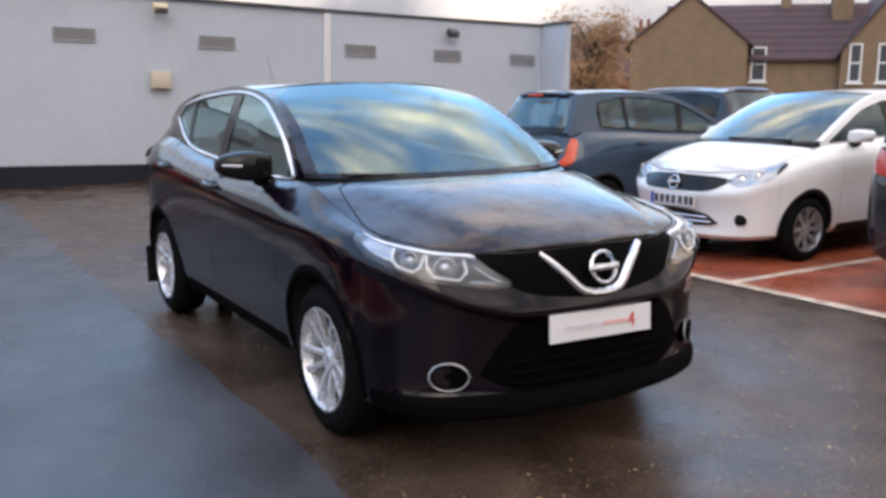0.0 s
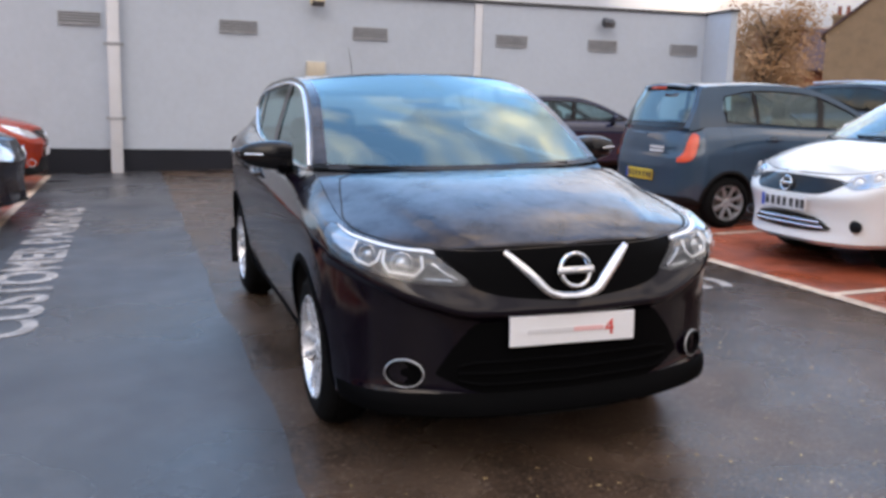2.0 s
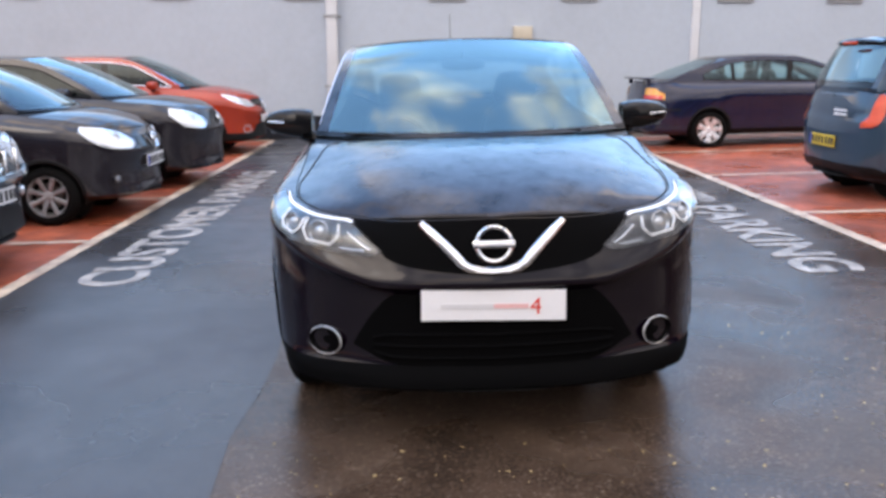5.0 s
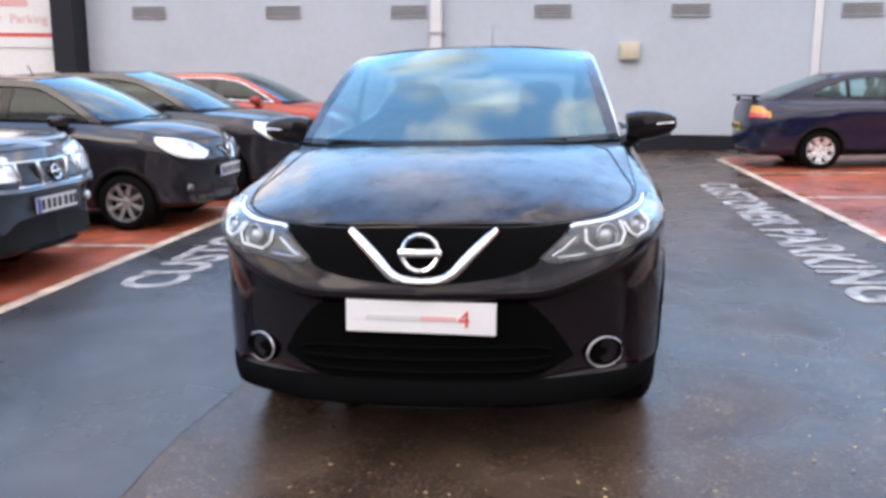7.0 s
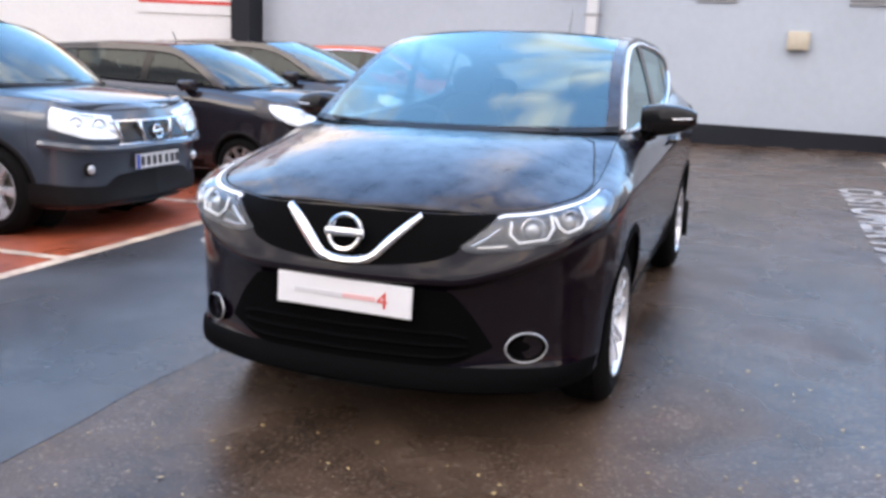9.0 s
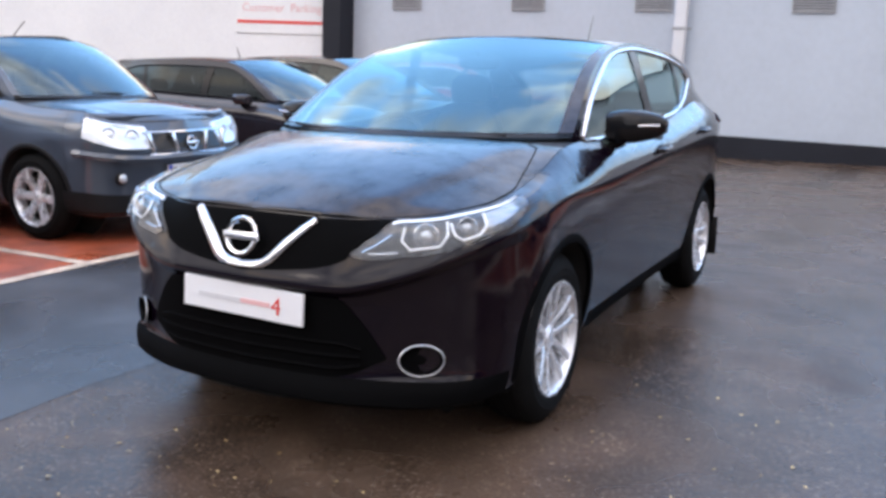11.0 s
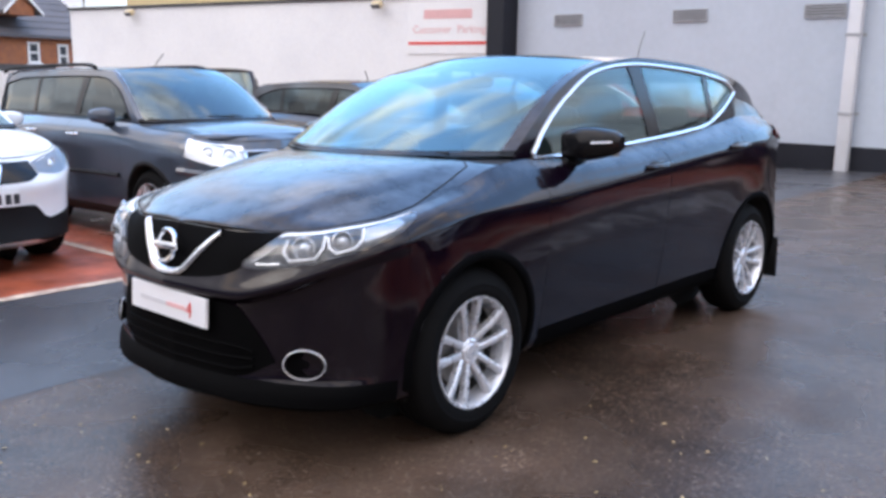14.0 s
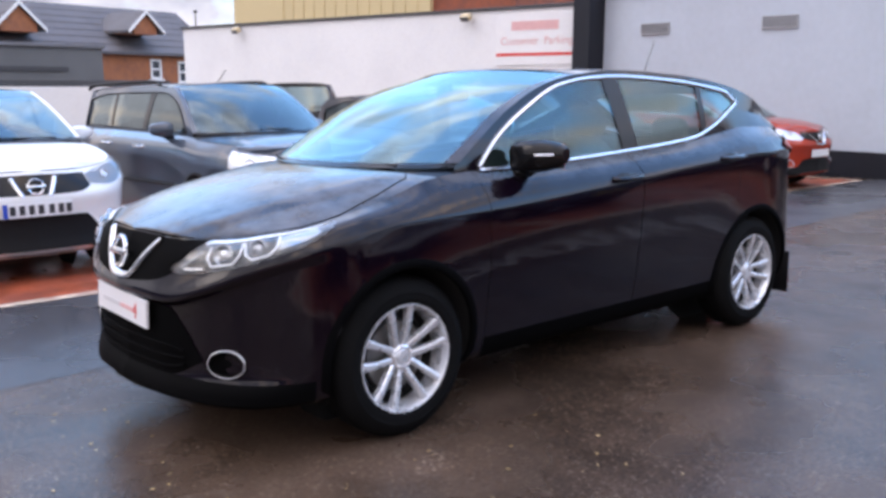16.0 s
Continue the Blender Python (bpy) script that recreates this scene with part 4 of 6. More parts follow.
def add_band(bm, sh, path, off, high=0.012, mirror=False):
    """A raised strip over the nose along (x, z, half width) points."""
    rows = []
    for i, (x, z, w) in enumerate(path):
        a, c = path[max(0, i - 1)], path[min(len(path) - 1, i + 1)]
        d = Vector((c[0] - a[0], c[1] - a[1])).normalized()
        q = Vector((-d.y, d.x))
        row = []
        for k, h in ((-1, -0.008), (-0.8, 0.5 * high), (-0.35, 0.95 * high), (0.35, 0.95 * high), (0.8, 0.5 * high), (1, -0.008)):
            xx, zz = x + q.x * w * k, z + q.y * w * k
            p = sh.front(abs(xx), zz, off + h)
            row.append(Vector((-xx if mirror else xx, p.y, zz)))
        rows.append(row)
    loft(bm, rows)
    bmesh.ops.remove_doubles(bm, verts=bm.verts, dist=2e-4)
    return bm


def add_ring(bm, c, r, thick, tilt=0.0, turn=0.0, squash=1.0):
    rot = Matrix.Rotation(radians(turn), 4, "Z") @ Matrix.Rotation(radians(tilt), 4, "X")
    return tube(bm, [c + rot @ Vector((r * math.cos(a), 0, r * squash * math.sin(a))) for a in spaced(0, 2 * math.pi, 33)[:-1]], thick, 7, closed=True, up=rot @ Vector((0, 1, 0)))


def add_plate(car, c, mat, tilt=0.0, turn=0.0, bars=True, w=0.52, h=0.111, roll=0.0):
    """A number plate; its characters are plain bars."""
    m = Matrix.Translation(c) @ pose(0, 0, 0, tilt, roll, turn)
    plate = part("number_plate", box(B(), -w / 2, w / 2, -0.006, 0.006, -h / 2, h / 2, 0.002, m), mat, car, smooth=False)
    if bars:
        for x in (-0.185, -0.115, -0.045, 0.025, 0.105, 0.175, 0.235):
            part("character_bar", box(B(), x - 0.024, x + 0.018, -0.010, -0.007, -0.036, 0.036, 0, m), INK_BLACK, plate, smooth=False)
        part("country_band", box(B(), -w / 2 + 0.002, -w / 2 + 0.038, -0.0095, -0.0065, -h / 2 + 0.002, h / 2 - 0.002, 0, m), PLATE_BLUE, plate, smooth=False)
    return plate, m


def add_lamps(car, sh, u0, u1, lo, hi, base=LAMP_GREY, eyes=((2.3, 0.5, 0.05), (3.1, 0.55, 0.045)), strip=True):
    """A headlamp on each side: bezel, reflectors, light strip, clear cover."""
    for mir in (False, True):
        s = -1 if mir else 1
        lamp = part("headlamp", loft(B(), patch(sh, u0, u1, lo, hi, 0.004, 30, 7, mir)), base, car)
        for u, t, r in eyes:
            f = lo(u) + (hi(u) - lo(u)) * t
            p, n = sh.S(u, f, 0.004), sh.normal(u)
            n = (n + Vector((0, 0, 0.25))).normalized()
            p, n = Vector((s * p.x, p.y, p.z)), Vector((s * n.x, n.y, n.z))
            rot = n.to_track_quat("X", "Z").to_matrix().to_4x4()
            b = revolve(B(), [(0.008, r), (0.011, r * 0.93), (0.004, r * 0.82), (0.002, r * 0.66), (0.006, r * 0.6), (0.010, r * 0.35), (0.011, 0.0)], 22)
            bmesh.ops.transform(b, matrix=Matrix.Translation(p) @ rot, verts=b.verts)
            part("lamp_reflector", b, LAMP_LENS if base is LAMP_DARK else LAMP_SILVER, lamp)
        if strip:
            b = B()
            for path in strip:
                pts = []
                for u, t in path:
                    p = sh.S(u, lo(u) + (hi(u) - lo(u)) * t, 0.014)
                    pts.append(Vector((s * p.x, p.y, p.z)))
                tube(b, pts, 0.0044, 6)
            part("light_strip", b, LAMP_WHITE, lamp)
        g = part("lamp_cover", loft(B(), patch(sh, u0, u1, lo, hi, 0.026, 30, 7, mir)), GLASS_LAMP, lamp)
        g.visible_shadow = False


# ---- ground ----
def sheet(bm, x0, x1, y0, y1, lift, nx=12, ny=2):
    return loft(bm, [[Vector((x, y, ground_z(x) + lift)) for x in spaced(x0, x1, nx)] for y in spaced(y0, y1, ny)])


b = B()
xs = [-900, -300, -120, -60] + spaced(-30, 30, 41) + [60, 120, 300, 900]
loft(b, [[Vector((x, y, ground_z(x))) for x in xs] for y in (-900, -200, -60, -20, 0, 20, 60, 200, 900)])
tagged(part("ground", b, ASPHALT), "wet brown coarse asphalt of the yard", "ground", "", "structure")
b = B()
rows = []
for y in spaced(-14, 13.2, 60):
    edge = -1.0 - 0.012 * max(0, y) + 0.05 * noise.noise((0.7 * y, 3.1, 0)) + 0.06 * noise.noise((2.3 * y, 1.3, 0))
    rows.append([Vector((x, y, ground_z(x) + 0.002)) for x in spaced(-2.95, edge, 6)])
loft(b, rows)
tagged(part("road_strip", b, ASPHALT_NEW), "smooth wet grey asphalt strip along the lane", "asphalt", "", "structure")
BAYS_R, BAYS_L = [-3.9, -1.35, 1.2, 3.8, 6.4, 9.0, 11.6], [-3.65, -1.3, 1.03, 3.4, 5.75, 8.1, 10.45, 12.8]
b = sheet(B(), 3.19, 8.4, -3.9, 11.6, 0.004)
tagged(part("parking_bay", b, RED_TARMAC), "worn wet red tarmac of the parking bays", "parking bay", "", "structure")
b = sheet(B(), -8.2, -3.05, -3.65, 12.8, 0.004)
tagged(part("parking_bay", b, RED_TARMAC), "worn wet red tarmac of the parking bays", "parking bay", "", "structure")
for x0, x1, y0, y1 in [(3.08, 3.19, -6, 11.35), (-3.05, -2.94, -6, 12.8)]:
    tagged(part("bay_line", sheet(B(), x0, x1, y0, y1, 0.008, 2, 30), LINE_PAINT), "worn cream painted line along the bays", "road marking", "bay lines", "structure")
for x0, x1, bays in ((3.19, 8.2, BAYS_R), (-8.0, -3.05, BAYS_L)):
    for y in bays:
        tagged(part("bay_line", sheet(B(), x0, x1, y - 0.045, y + 0.045, 0.008, 16, 2), LINE_PAINT), "worn cream painted line between two bays", "road marking", "bay lines", "structure")
for x, y, turn in ((-2.16, 1.85, 90), (2.24, 7.80, -90)):
    me = lettering("CUSTOMER PARKING", 0.62, 0.001, 0.016)
    co = np.array([v.co for v in me.vertices])
    lo, hi = co.min(0), co.max(0)
    for v in me.vertices:
        v.co = Vector(((v.co.x - lo[0]) / (hi[0] - lo[0]) * 6.15, (v.co.y - lo[1]) / (hi[1] - lo[1]) * 0.46, v.co.z))
    me.materials.append(LETTER_PAINT)
    o = new("ground_lettering", me)
    o.matrix_world = on_ground(x, y, turn) @ Matrix.Translation((0, 0, 0.0055))
    tagged(o, "worn white words painted along the lane", "road marking", "ground letterings", "structure")

verts, faces = [], []
rnd = random.Random(5)
for _ in range(420):
    x, y = rnd.uniform(-0.9, 4.2), rnd.uniform(-2.3, 0.6)
    if abs(x) < 1.0 and y > -0.7:
        continue
    a, s = rnd.uniform(0, 6.28), rnd.uniform(0.004, 0.013)
    i, z = len(verts), ground_z(x) + 0.003
    for k, r in ((0, 1.0), (1.6, 0.6), (3.14, 1.0), (4.7, 0.6)):
        verts.append((x + s * r * math.cos(a + k), y + s * r * math.sin(a + k), z + rnd.uniform(0, 0.004)))
    faces.append((i, i + 1, i + 2, i + 3))
me = bpy.data.meshes.new("fallen_leaves")
me.from_pydata(verts, [], faces)
me.materials.append(FALLEN)
tagged(new("fallen_leaves", me), "scattered bits of yellow-brown leaf on wet asphalt", "leaf litter", "", "stuff")

# ---- walls ----
WY = 13.25
b = B()
top = curve((-8.95, 3.36), (5.1, 3.36), (11.11, 3.42))
loft(b, [[Vector((x, WY, -0.8)), Vector((x, WY, top(x))), Vector((x, WY + 0.3, top(x))), Vector((x, WY + 0.3, -0.8))] for x in spaced(-8.95, 5.15, 12)], True, True)
wall = tagged(part("wall_north", b, WALL_PAINT, smooth=False), "long lilac-grey painted yard wall", "wall", "", "structure")
b = B()
loft(b, [[Vector((x, WY - 0.03, -0.8)), Vector((x, WY - 0.03, top(x))), Vector((x, WY + 0.3, top(x))), Vector((x, WY + 0.3, -0.8))] for x in spaced(5.153, 10.47, 8)], True, True)
loft(b, [[Vector((x, 12.35, -0.8)), Vector((x, 12.35, 3.42)), Vector((x, WY + 9, 3.4)), Vector((x, WY + 9, -0.8))] for x in (10.473, 10.64)], True, True)
tagged(part("wall_north_end", b, WALL_PAINT, smooth=False), "lilac-grey painted end of the yard wall", "wall", "", "structure")
tagged(part("wall_pier", box(B(), 4.98, 5.14, WY - 0.05, WY - 0.002, -0.6, 3.34, 0.004), PIPE_PAINT), "painted pier on the wall", "trim", "", "structure")
for x0, x1, y0 in ((-8.95, 4.97, WY - 0.02), (5.153, 10.44, WY - 0.05)):
    tagged(part("baseboard", box(B(), x0, x1, y0, y0 + 0.016, -0.8, 0.37), PLINTH, smooth=False), "black painted band at the foot of the wall", "trim", "", "structure")
b = B()
loft(b, [[Vector((x, WY - 0.07, top(x) + 0.003)), Vector((x, WY - 0.07, top(x) + 0.055)), Vector((x, WY + 0.35, top(x) + 0.055)), Vector((x, WY + 0.35, top(x) + 0.003))] for x in spaced(-8.95, 10.67, 16)], True, True)
box(b, 10.44, 10.67, 12.31, WY - 0.072, 3.421, 3.473)
tagged(part("wall_coping", b, COPING, smooth=False), "thin dark coping along the wall top", "trim", "", "structure")
# roof deck behind the wall closes the building
b = B()
box(b, -8.9, 10.4, WY + 0.4, WY + 9, -0.5, 3.2)
tagged(part("wall_block", b, WALL_PAINT, smooth=False), "grey block of the building behind the wall", "wall", "", "structure")


def wall_vent(x):
    v = thing("wall_vent", "grey louvred metal vent high on the painted wall", "vent", "wall vents", "", Matrix.Translation((x, WY - (0.03 if x > 5.1 else 0), 2.53)))
    b = B()
    box(b, 0, 0.67, -0.008, -0.001, 0, 0.215)
    part("backing", b, VENT_DARK, v, smooth=False)
    b = B()
    box(b, -0.012, 0.682, -0.035, -0.003, 0.205, 0.225, 0.003)
    box(b, -0.012, 0.682, -0.035, -0.003, -0.01, 0.012, 0.003)
    box(b, -0.012, 0.008, -0.035, -0.003, 0.0125, 0.2045, 0.003)
    box(b, 0.662, 0.682, -0.035, -0.003, 0.0125, 0.2045, 0.003)
    part("frame", b, VENT_METAL, v, smooth=False)
    for k in range(4):
        b = B()
        box(b, 0.01, 0.66, -0.022, 0.022, -0.004, 0.004, 0, pose(0, -0.022, 0.033 + 0.047 * k, 40, 0, 0))
        part("slat", b, VENT_METAL, v, smooth=False)


for x in (-7.95, -5.22, -2.75, -0.03, 2.48, 5.46, 7.57, 9.6):
    wall_vent(x)


def downpipe(x, y, ztop):
    p = thing("downpipe", "grey-white painted downpipe with brackets on the wall", "pipe", "", "", Matrix.Translation((x, y, 0)))
    b = B()
    box(b, -0.105, 0.105, -0.2, -0.003, -0.3, ztop, 0.03)
    part("pipe", b, PIPE_PAINT, p)
    for z in (0.9, 2.2):
        b = B()
        box(b, -0.17, 0.17, -0.03, -0.003, z, z + 0.05, 0.004)
        box(b, -0.115, 0.115, -0.212, -0.15, z, z + 0.05, 0.004)
        part("bracket", b, VENT_METAL, p, smooth=False)


downpipe(-1.87, WY, 3.42)


def floodlight(x, y, z, case, turn=0.0, label="black floodlight on a bracket at the wall top"):
    f = thing("floodlight", label, "lamp", "floodlights", "", pose(x, y, z, 0, 0, turn))
    b = B()
    tube(b, [(0, -0.003, 0.10), (0, -0.10, 0.10), (0, -0.16, 0.04)], 0.018, 7)
    part("bracket", b, LAMP_CASE, f)
    b = B()
    box(b, -0.13, 0.13, -0.09, 0.09, -0.07, 0.07, 0.03, pose(0, -0.2, 0, 35, 0, 0))
    h = part("housing", b, case, f)
    b = B()
    box(b, -0.11, 0.11, -0.098, -0.091, -0.055, 0.055, 0.002, pose(0, -0.2, 0, 35, 0, 0))
    part("lens", b, LAMP_GREY, h, smooth=False)


floodlight(1.74, WY, 3.17, LAMP_CREAM, label="yellowed floodlight on a bracket at the wall top")
floodlight(7.92, WY - 0.03, 3.10, LAMP_CASE)
mb = thing("meter_box", "small cream painted box fixed to the wall", "box", "", "", Matrix.Translation((1.74, WY, 1.9)))
part("case", box(B(), -0.18, 0.18, -0.12, -0.003, -0.16, 0.16, 0.012), BOX_CREAM, mb)
part("lid", box(B(), -0.165, 0.165, -0.132, -0.1225, -0.145, 0.145, 0.006), BOX_CREAM, mb)
b = B()
box(b, -9.42, -8.96, WY - 0.5, WY + 0.6, -0.6, 4.6, 0.01)
tagged(part("wall_column", b, PLINTH, smooth=False), "black painted column between two buildings", "column", "", "structure")

# white building beyond the column
A0, A1 = Vector((-9.44, WY - 0.20, 0)), Vector((-23.34, 10.18, 0))
along = (A1 - A0).normalized()
WHITE = Matrix.Translation(A0) @ Matrix.Rotation(math.atan2(along.y, along.x), 4, "Z")
LW = (A1 - A0).length
b = B()
box(b, 0, LW, -0.3, 0, -1, 3.22, 0, WHITE)
box(b, LW - 0.3, LW - 0.003, -9, -0.303, -1, 3.2, 0, WHITE)
tagged(part("wall_white", b, WALL_WHITE, smooth=False), "white painted side wall of the dealership building", "wall", "", "structure")
b = box(B(), -0.02, LW + 0.06, -0.36, 0.06, 3.223, 3.29, 0.01, WHITE)
tagged(part("wall_white_coping", b, COPING, smooth=False), "thin dark coping on the white wall", "trim", "", "structure")
b = box(B(), 4.6, LW - 1.9, -6, -0.5, 3.0, 4.9, 0, WHITE)
for k in range(14):
    box(b, 4.6 + 0.42 * k, 4.63 + 0.42 * k, -0.499, -0.475, 3.3, 4.9, 0, WHITE)
tagged(part("upper_storey", b, CREAM_CLAD, smooth=False), "cream clad upper storey set back above the wall", "building", "", "structure")
b = box(B(), 2.1, 4.597, -6, -0.6, 3.0, 4.75, 0, WHITE)
tagged(part("upper_brickwork", b, BRICK_RED, smooth=False), "red brick part of the upper storey", "building", "", "structure")
# sign: face +y in the wall's own frame looks to the yard
sg = thing("parking_sign", "white wall sign with a red line and lettering", "sign", "", "", WHITE)
part("board", box(B(), 0.05, 2.25, 0.003, 0.025, 1.95, 3.1, 0.004), WALL_WHITE, sg, smooth=False)
part("red_line", box(B(), 0.06, 2.22, 0.027, 0.031, 2.16, 2.23), INK_RED, sg, smooth=False)
for word, x in (("Customer", 2.1), ("Parking", 0.92)):
    me = lettering(word, 0.25, 0.001)
    me.materials.append(INK_PINK)
    share("sign_word", me, sg, Matrix.Translation((x, 0.03, 2.42)) @ pose(0, 0, 0, 90, 0, 180))
part("name_bar", box(B(), 0.55, 1.8, 0.027, 0.031, 2.74, 2.94), INK_PINK, sg, smooth=False)
for s in (3.0, 11.4):
    p = WHITE @ Vector((s, 0, 0))
    floodlight(p.x, p.y, 3.08, LAMP_CREAM, 14, "pale floodlight under the coping of the white wall")
LOW = Matrix.Translation((-22.85, 10.0, 0)) @ Matrix.Rotation(math.atan2(-16.0, -4.6), 4, "Z")
b = box(B(), 0, 17, -0.1, 0.1, -1, 1.42, 0.01, LOW)
tagged(part("wall_low", b, WALL_WHITE, smooth=False), "low white boundary wall behind the parked cars", "wall", "", "structure")
b = box(B(), 0.4, 17, -0.9, -0.8, -1, 1.62, 0.01, LOW)
tagged(part("fence_dark", b, COPING, smooth=False), "dark fence behind the low white wall", "fence", "", "structure")
mast = thing("mast", "thin dark mast standing on the white wall", "mast", "", "", WHITE @ Matrix.Translation((LW - 0.45, -0.15, 3.29)))
part("pole", tube(B(), [(0, 0, 0), (0, 0, 0.42)], 0.022, 7), COPING, mast)
part("cap", box(B(), -0.05, 0.05, -0.05, 0.05, 0.4205, 0.50, 0.015), COPING, mast)
# plain unseen enclosure added behind the camera, its height set for the reflections
b = B()
box(b, -22, 22, -13.3, -13, -1, 2.4)
box(b, 25.7, 26, -25.99, 6, -1, 2.2)
tagged(part("added_wall_south", b, ADDED_WALL, smooth=False), "plain unseen wall added to close the yard behind the camera", "wall", "", "structure")


# ---- houses ----
def house_window(parent, m, w, h):
    f = B()
    t = 0.09
    box(f, -w / 2, w / 2, -0.06, 0.02, 0, t, 0, m), box(f, -w / 2, w / 2, -0.06, 0.02, h - t, h, 0, m)
    box(f, -w / 2, -w / 2 + t, -0.06, 0.02, t + 0.001, h - t - 0.001, 0, m), box(f, w / 2 - t, w / 2, -0.06, 0.02, t + 0.001, h - t - 0.001, 0, m)
    box(f, -w / 2 + t + 0.001, w / 2 - t - 0.001, -0.05, 0.02, h / 2 - 0.04, h / 2 + 0.04, 0, m)
    win = part("window", f, WINDOW_WHITE, parent, smooth=False)
    part("pane", box(B(), -w / 2 + 0.05, w / 2 - 0.05, -0.02, -0.01, 0.05, h - 0.05, 0, m), WINDOW_DARK, win, smooth=False)
    part("sill", box(B(), -w / 2 - 0.1, w / 2 + 0.1, -0.14, 0.02, -0.1, -0.003, 0, m), WINDOW_WHITE, win, smooth=False)


def gable_house(label, m, w, length, eave, ridge, wall_mat, roof_mat, windows=(), side_windows=(), chimneys=(), base=-1.0, boards=False):
    """A house whose gable (width w along x) faces -y and whose ridge runs back along +y."""
    h = thing("house", label, "house", "houses", "", m)
    b = B()
    prof = [(-w / 2, base), (-w / 2, eave), (0, ridge), (w / 2, eave), (w / 2, base)]
    loft(b, [[Vector((x, y, z)) for x, z in prof] for y in (0, length)], True, True)
    part("wall", b, wall_mat, h, smooth=False)
    b = B()
    k = (ridge - eave) / (w / 2)
    for s in (1, -1):
        rows = []
        for y in (-0.12, length + 0.12):
            rows.append([Vector((0, y, ridge + 0.02)), Vector((s * (w / 2 + 0.3), y, eave + 0.02 - 0.3 * k)), Vector((s * (w / 2 + 0.3), y, eave + 0.14 - 0.3 * k)), Vector((0, y, ridge + 0.16))])
        loft(b, rows, True, True)
    part("roof", b, roof_mat, h, smooth=False)
    for s in (1, -1) if boards else ():
        b = B()
        loft(b, [[Vector((x, y, z)) for y, z in ((-0.16, zt), (-0.125, zt), (-0.125, zt - 0.15), (-0.16, zt - 0.15))] for x, zt in ((s * 0.005, ridge + 0.17), (s * (w / 2 + 0.32), eave + 0.15 - 0.32 * k))], True, True)
        part("bargeboard", b, WINDOW_WHITE, h, smooth=False)
    for s in (1, -1):
        b = B()
        n = int((w / 2 + 0.3) / 0.45)
        for i in range(1, n):
            x = (w / 2 + 0.3) * i / n
            z = ridge + 0.16 - k * x
            box(b, -0.02, 0.02, -0.12, length + 0.12, -0.012, 0.004, 0, Matrix.Translation((s * x, 0, z)))
        part("tile_course", b, roof_mat, h, smooth=False)
    for x, z, ww, hh in windows:
        house_window(h, Matrix.Translation((x, -0.003, z)), ww, hh)
    for s, y, z, ww, hh in side_windows:
        house_window(h, Matrix.Translation((s * (w / 2 + 0.003), y, z)) @ pose(0, 0, 0, 0, 0, 90 * s), ww, hh)
    for x, y, z0, z1, ww in chimneys:
        b = B()
        box(b, x - ww / 2, x + ww / 2, y - ww / 2, y + ww / 2, z0, z1, 0.01)
        box(b, x - ww / 2 - 0.06, x + ww / 2 + 0.06, y - ww / 2 - 0.06, y + ww / 2 + 0.06, z1 + 0.002, z1 + 0.16, 0.01)
        c = part("chimney", b, wall_mat, h, smooth=False)
        for d in (-0.2, 0.2):
            bb = revolve(B(), [(0, 0.11), (0.45, 0.09), (0.45, 0.0)], 10)
            bmesh.ops.transform(bb, matrix=Matrix.Translation((x + d, y, z1 + 0.165)) @ pose(0, 0, 0, 0, -90, 0), verts=bb.verts)
            part("chimney_pot", bb, BRICK_RED, c)
    return h


gable_house("brown rendered gabled house with a dark tiled roof", pose(32.57, 29.45, 0, 0, 0, -47), 5.85, 9, 5.2, 7.65, BRICK_BROWN, SLATE, chimneys=((-2.35, 1.6, 4.6, 6.0, 0.9),))
gable_house("long brown house with dark roof, chimneys and bay window", pose(34.73, 33.06, 0, 0, 0, -137), 7.0, 26, 4.55, 7.4, BRICK_BROWN, SLATE, side_windows=((1, 4.68, 3.3, 0.75, 1.75),), chimneys=((0, 6.15, 6.6, 8.6, 0.5), (0.7, 8.85, 6.0, 9.6, 1.0)))
gable_house("brown gabled wing with a steep roof and white sash windows", pose(40.07, 21.4, 0, 0, 0, -47), 7.3, 9, 4.75, 9.5, BRICK_BROWN, SLATE, windows=((-3.0, 3.25, 0.6, 1.9), (-1.65, 3.25, 0.7, 1.9)))
gable_house("low red brick house with a dark roof behind the tree", pose(36.0, 44.0, 0, 0, 0, -105), 8.4, 8.5, 3.9, 6.5, BRICK_RED, SLATE)
gable_house("long terrace with grey slate roof behind the yard", pose(-33.5, -4.0, 0, 0, 0, 12), 6.0, 20.8, 2.92, 4.77, BRICK_ORANGE, TILE_BROWN, side_windows=((1, 17.55, 1.75, 0.55, 0.85), (1, 18.95, 1.6, 0.5, 0.95)))
for x, y, w, z in ((-32.3, 7.8, 1.4, 3.75), (-33.4, 13.1, 1.1, 3.9)):
    gable_house("small brick dormer gable with a slate roof", pose(x, y, 0, 0, 0, 102), w, 2.5, z, z + 0.47 * w, BRICK_ORANGE, TILE_BROWN, base=z - 0.3, boards=True)

ob = thing("outbuilding", "low grey clad outbuilding behind the boundary wall", "building")
part("wall", box(B(), -31.0, -29.6, -6, 9.85, -1, 2.8), CLAD_GREY, ob, smooth=False)
part("roof", box(B(), -31.2, -29.5, -6.1, 9.95, 2.803, 2.93, 0.02), SLATE_GREY, ob, smooth=False)
part("fascia", box(B(), -29.597, -29.55, -6.05, 8.6, 1.95, 2.12, 0.005), COPING, ob, smooth=False)


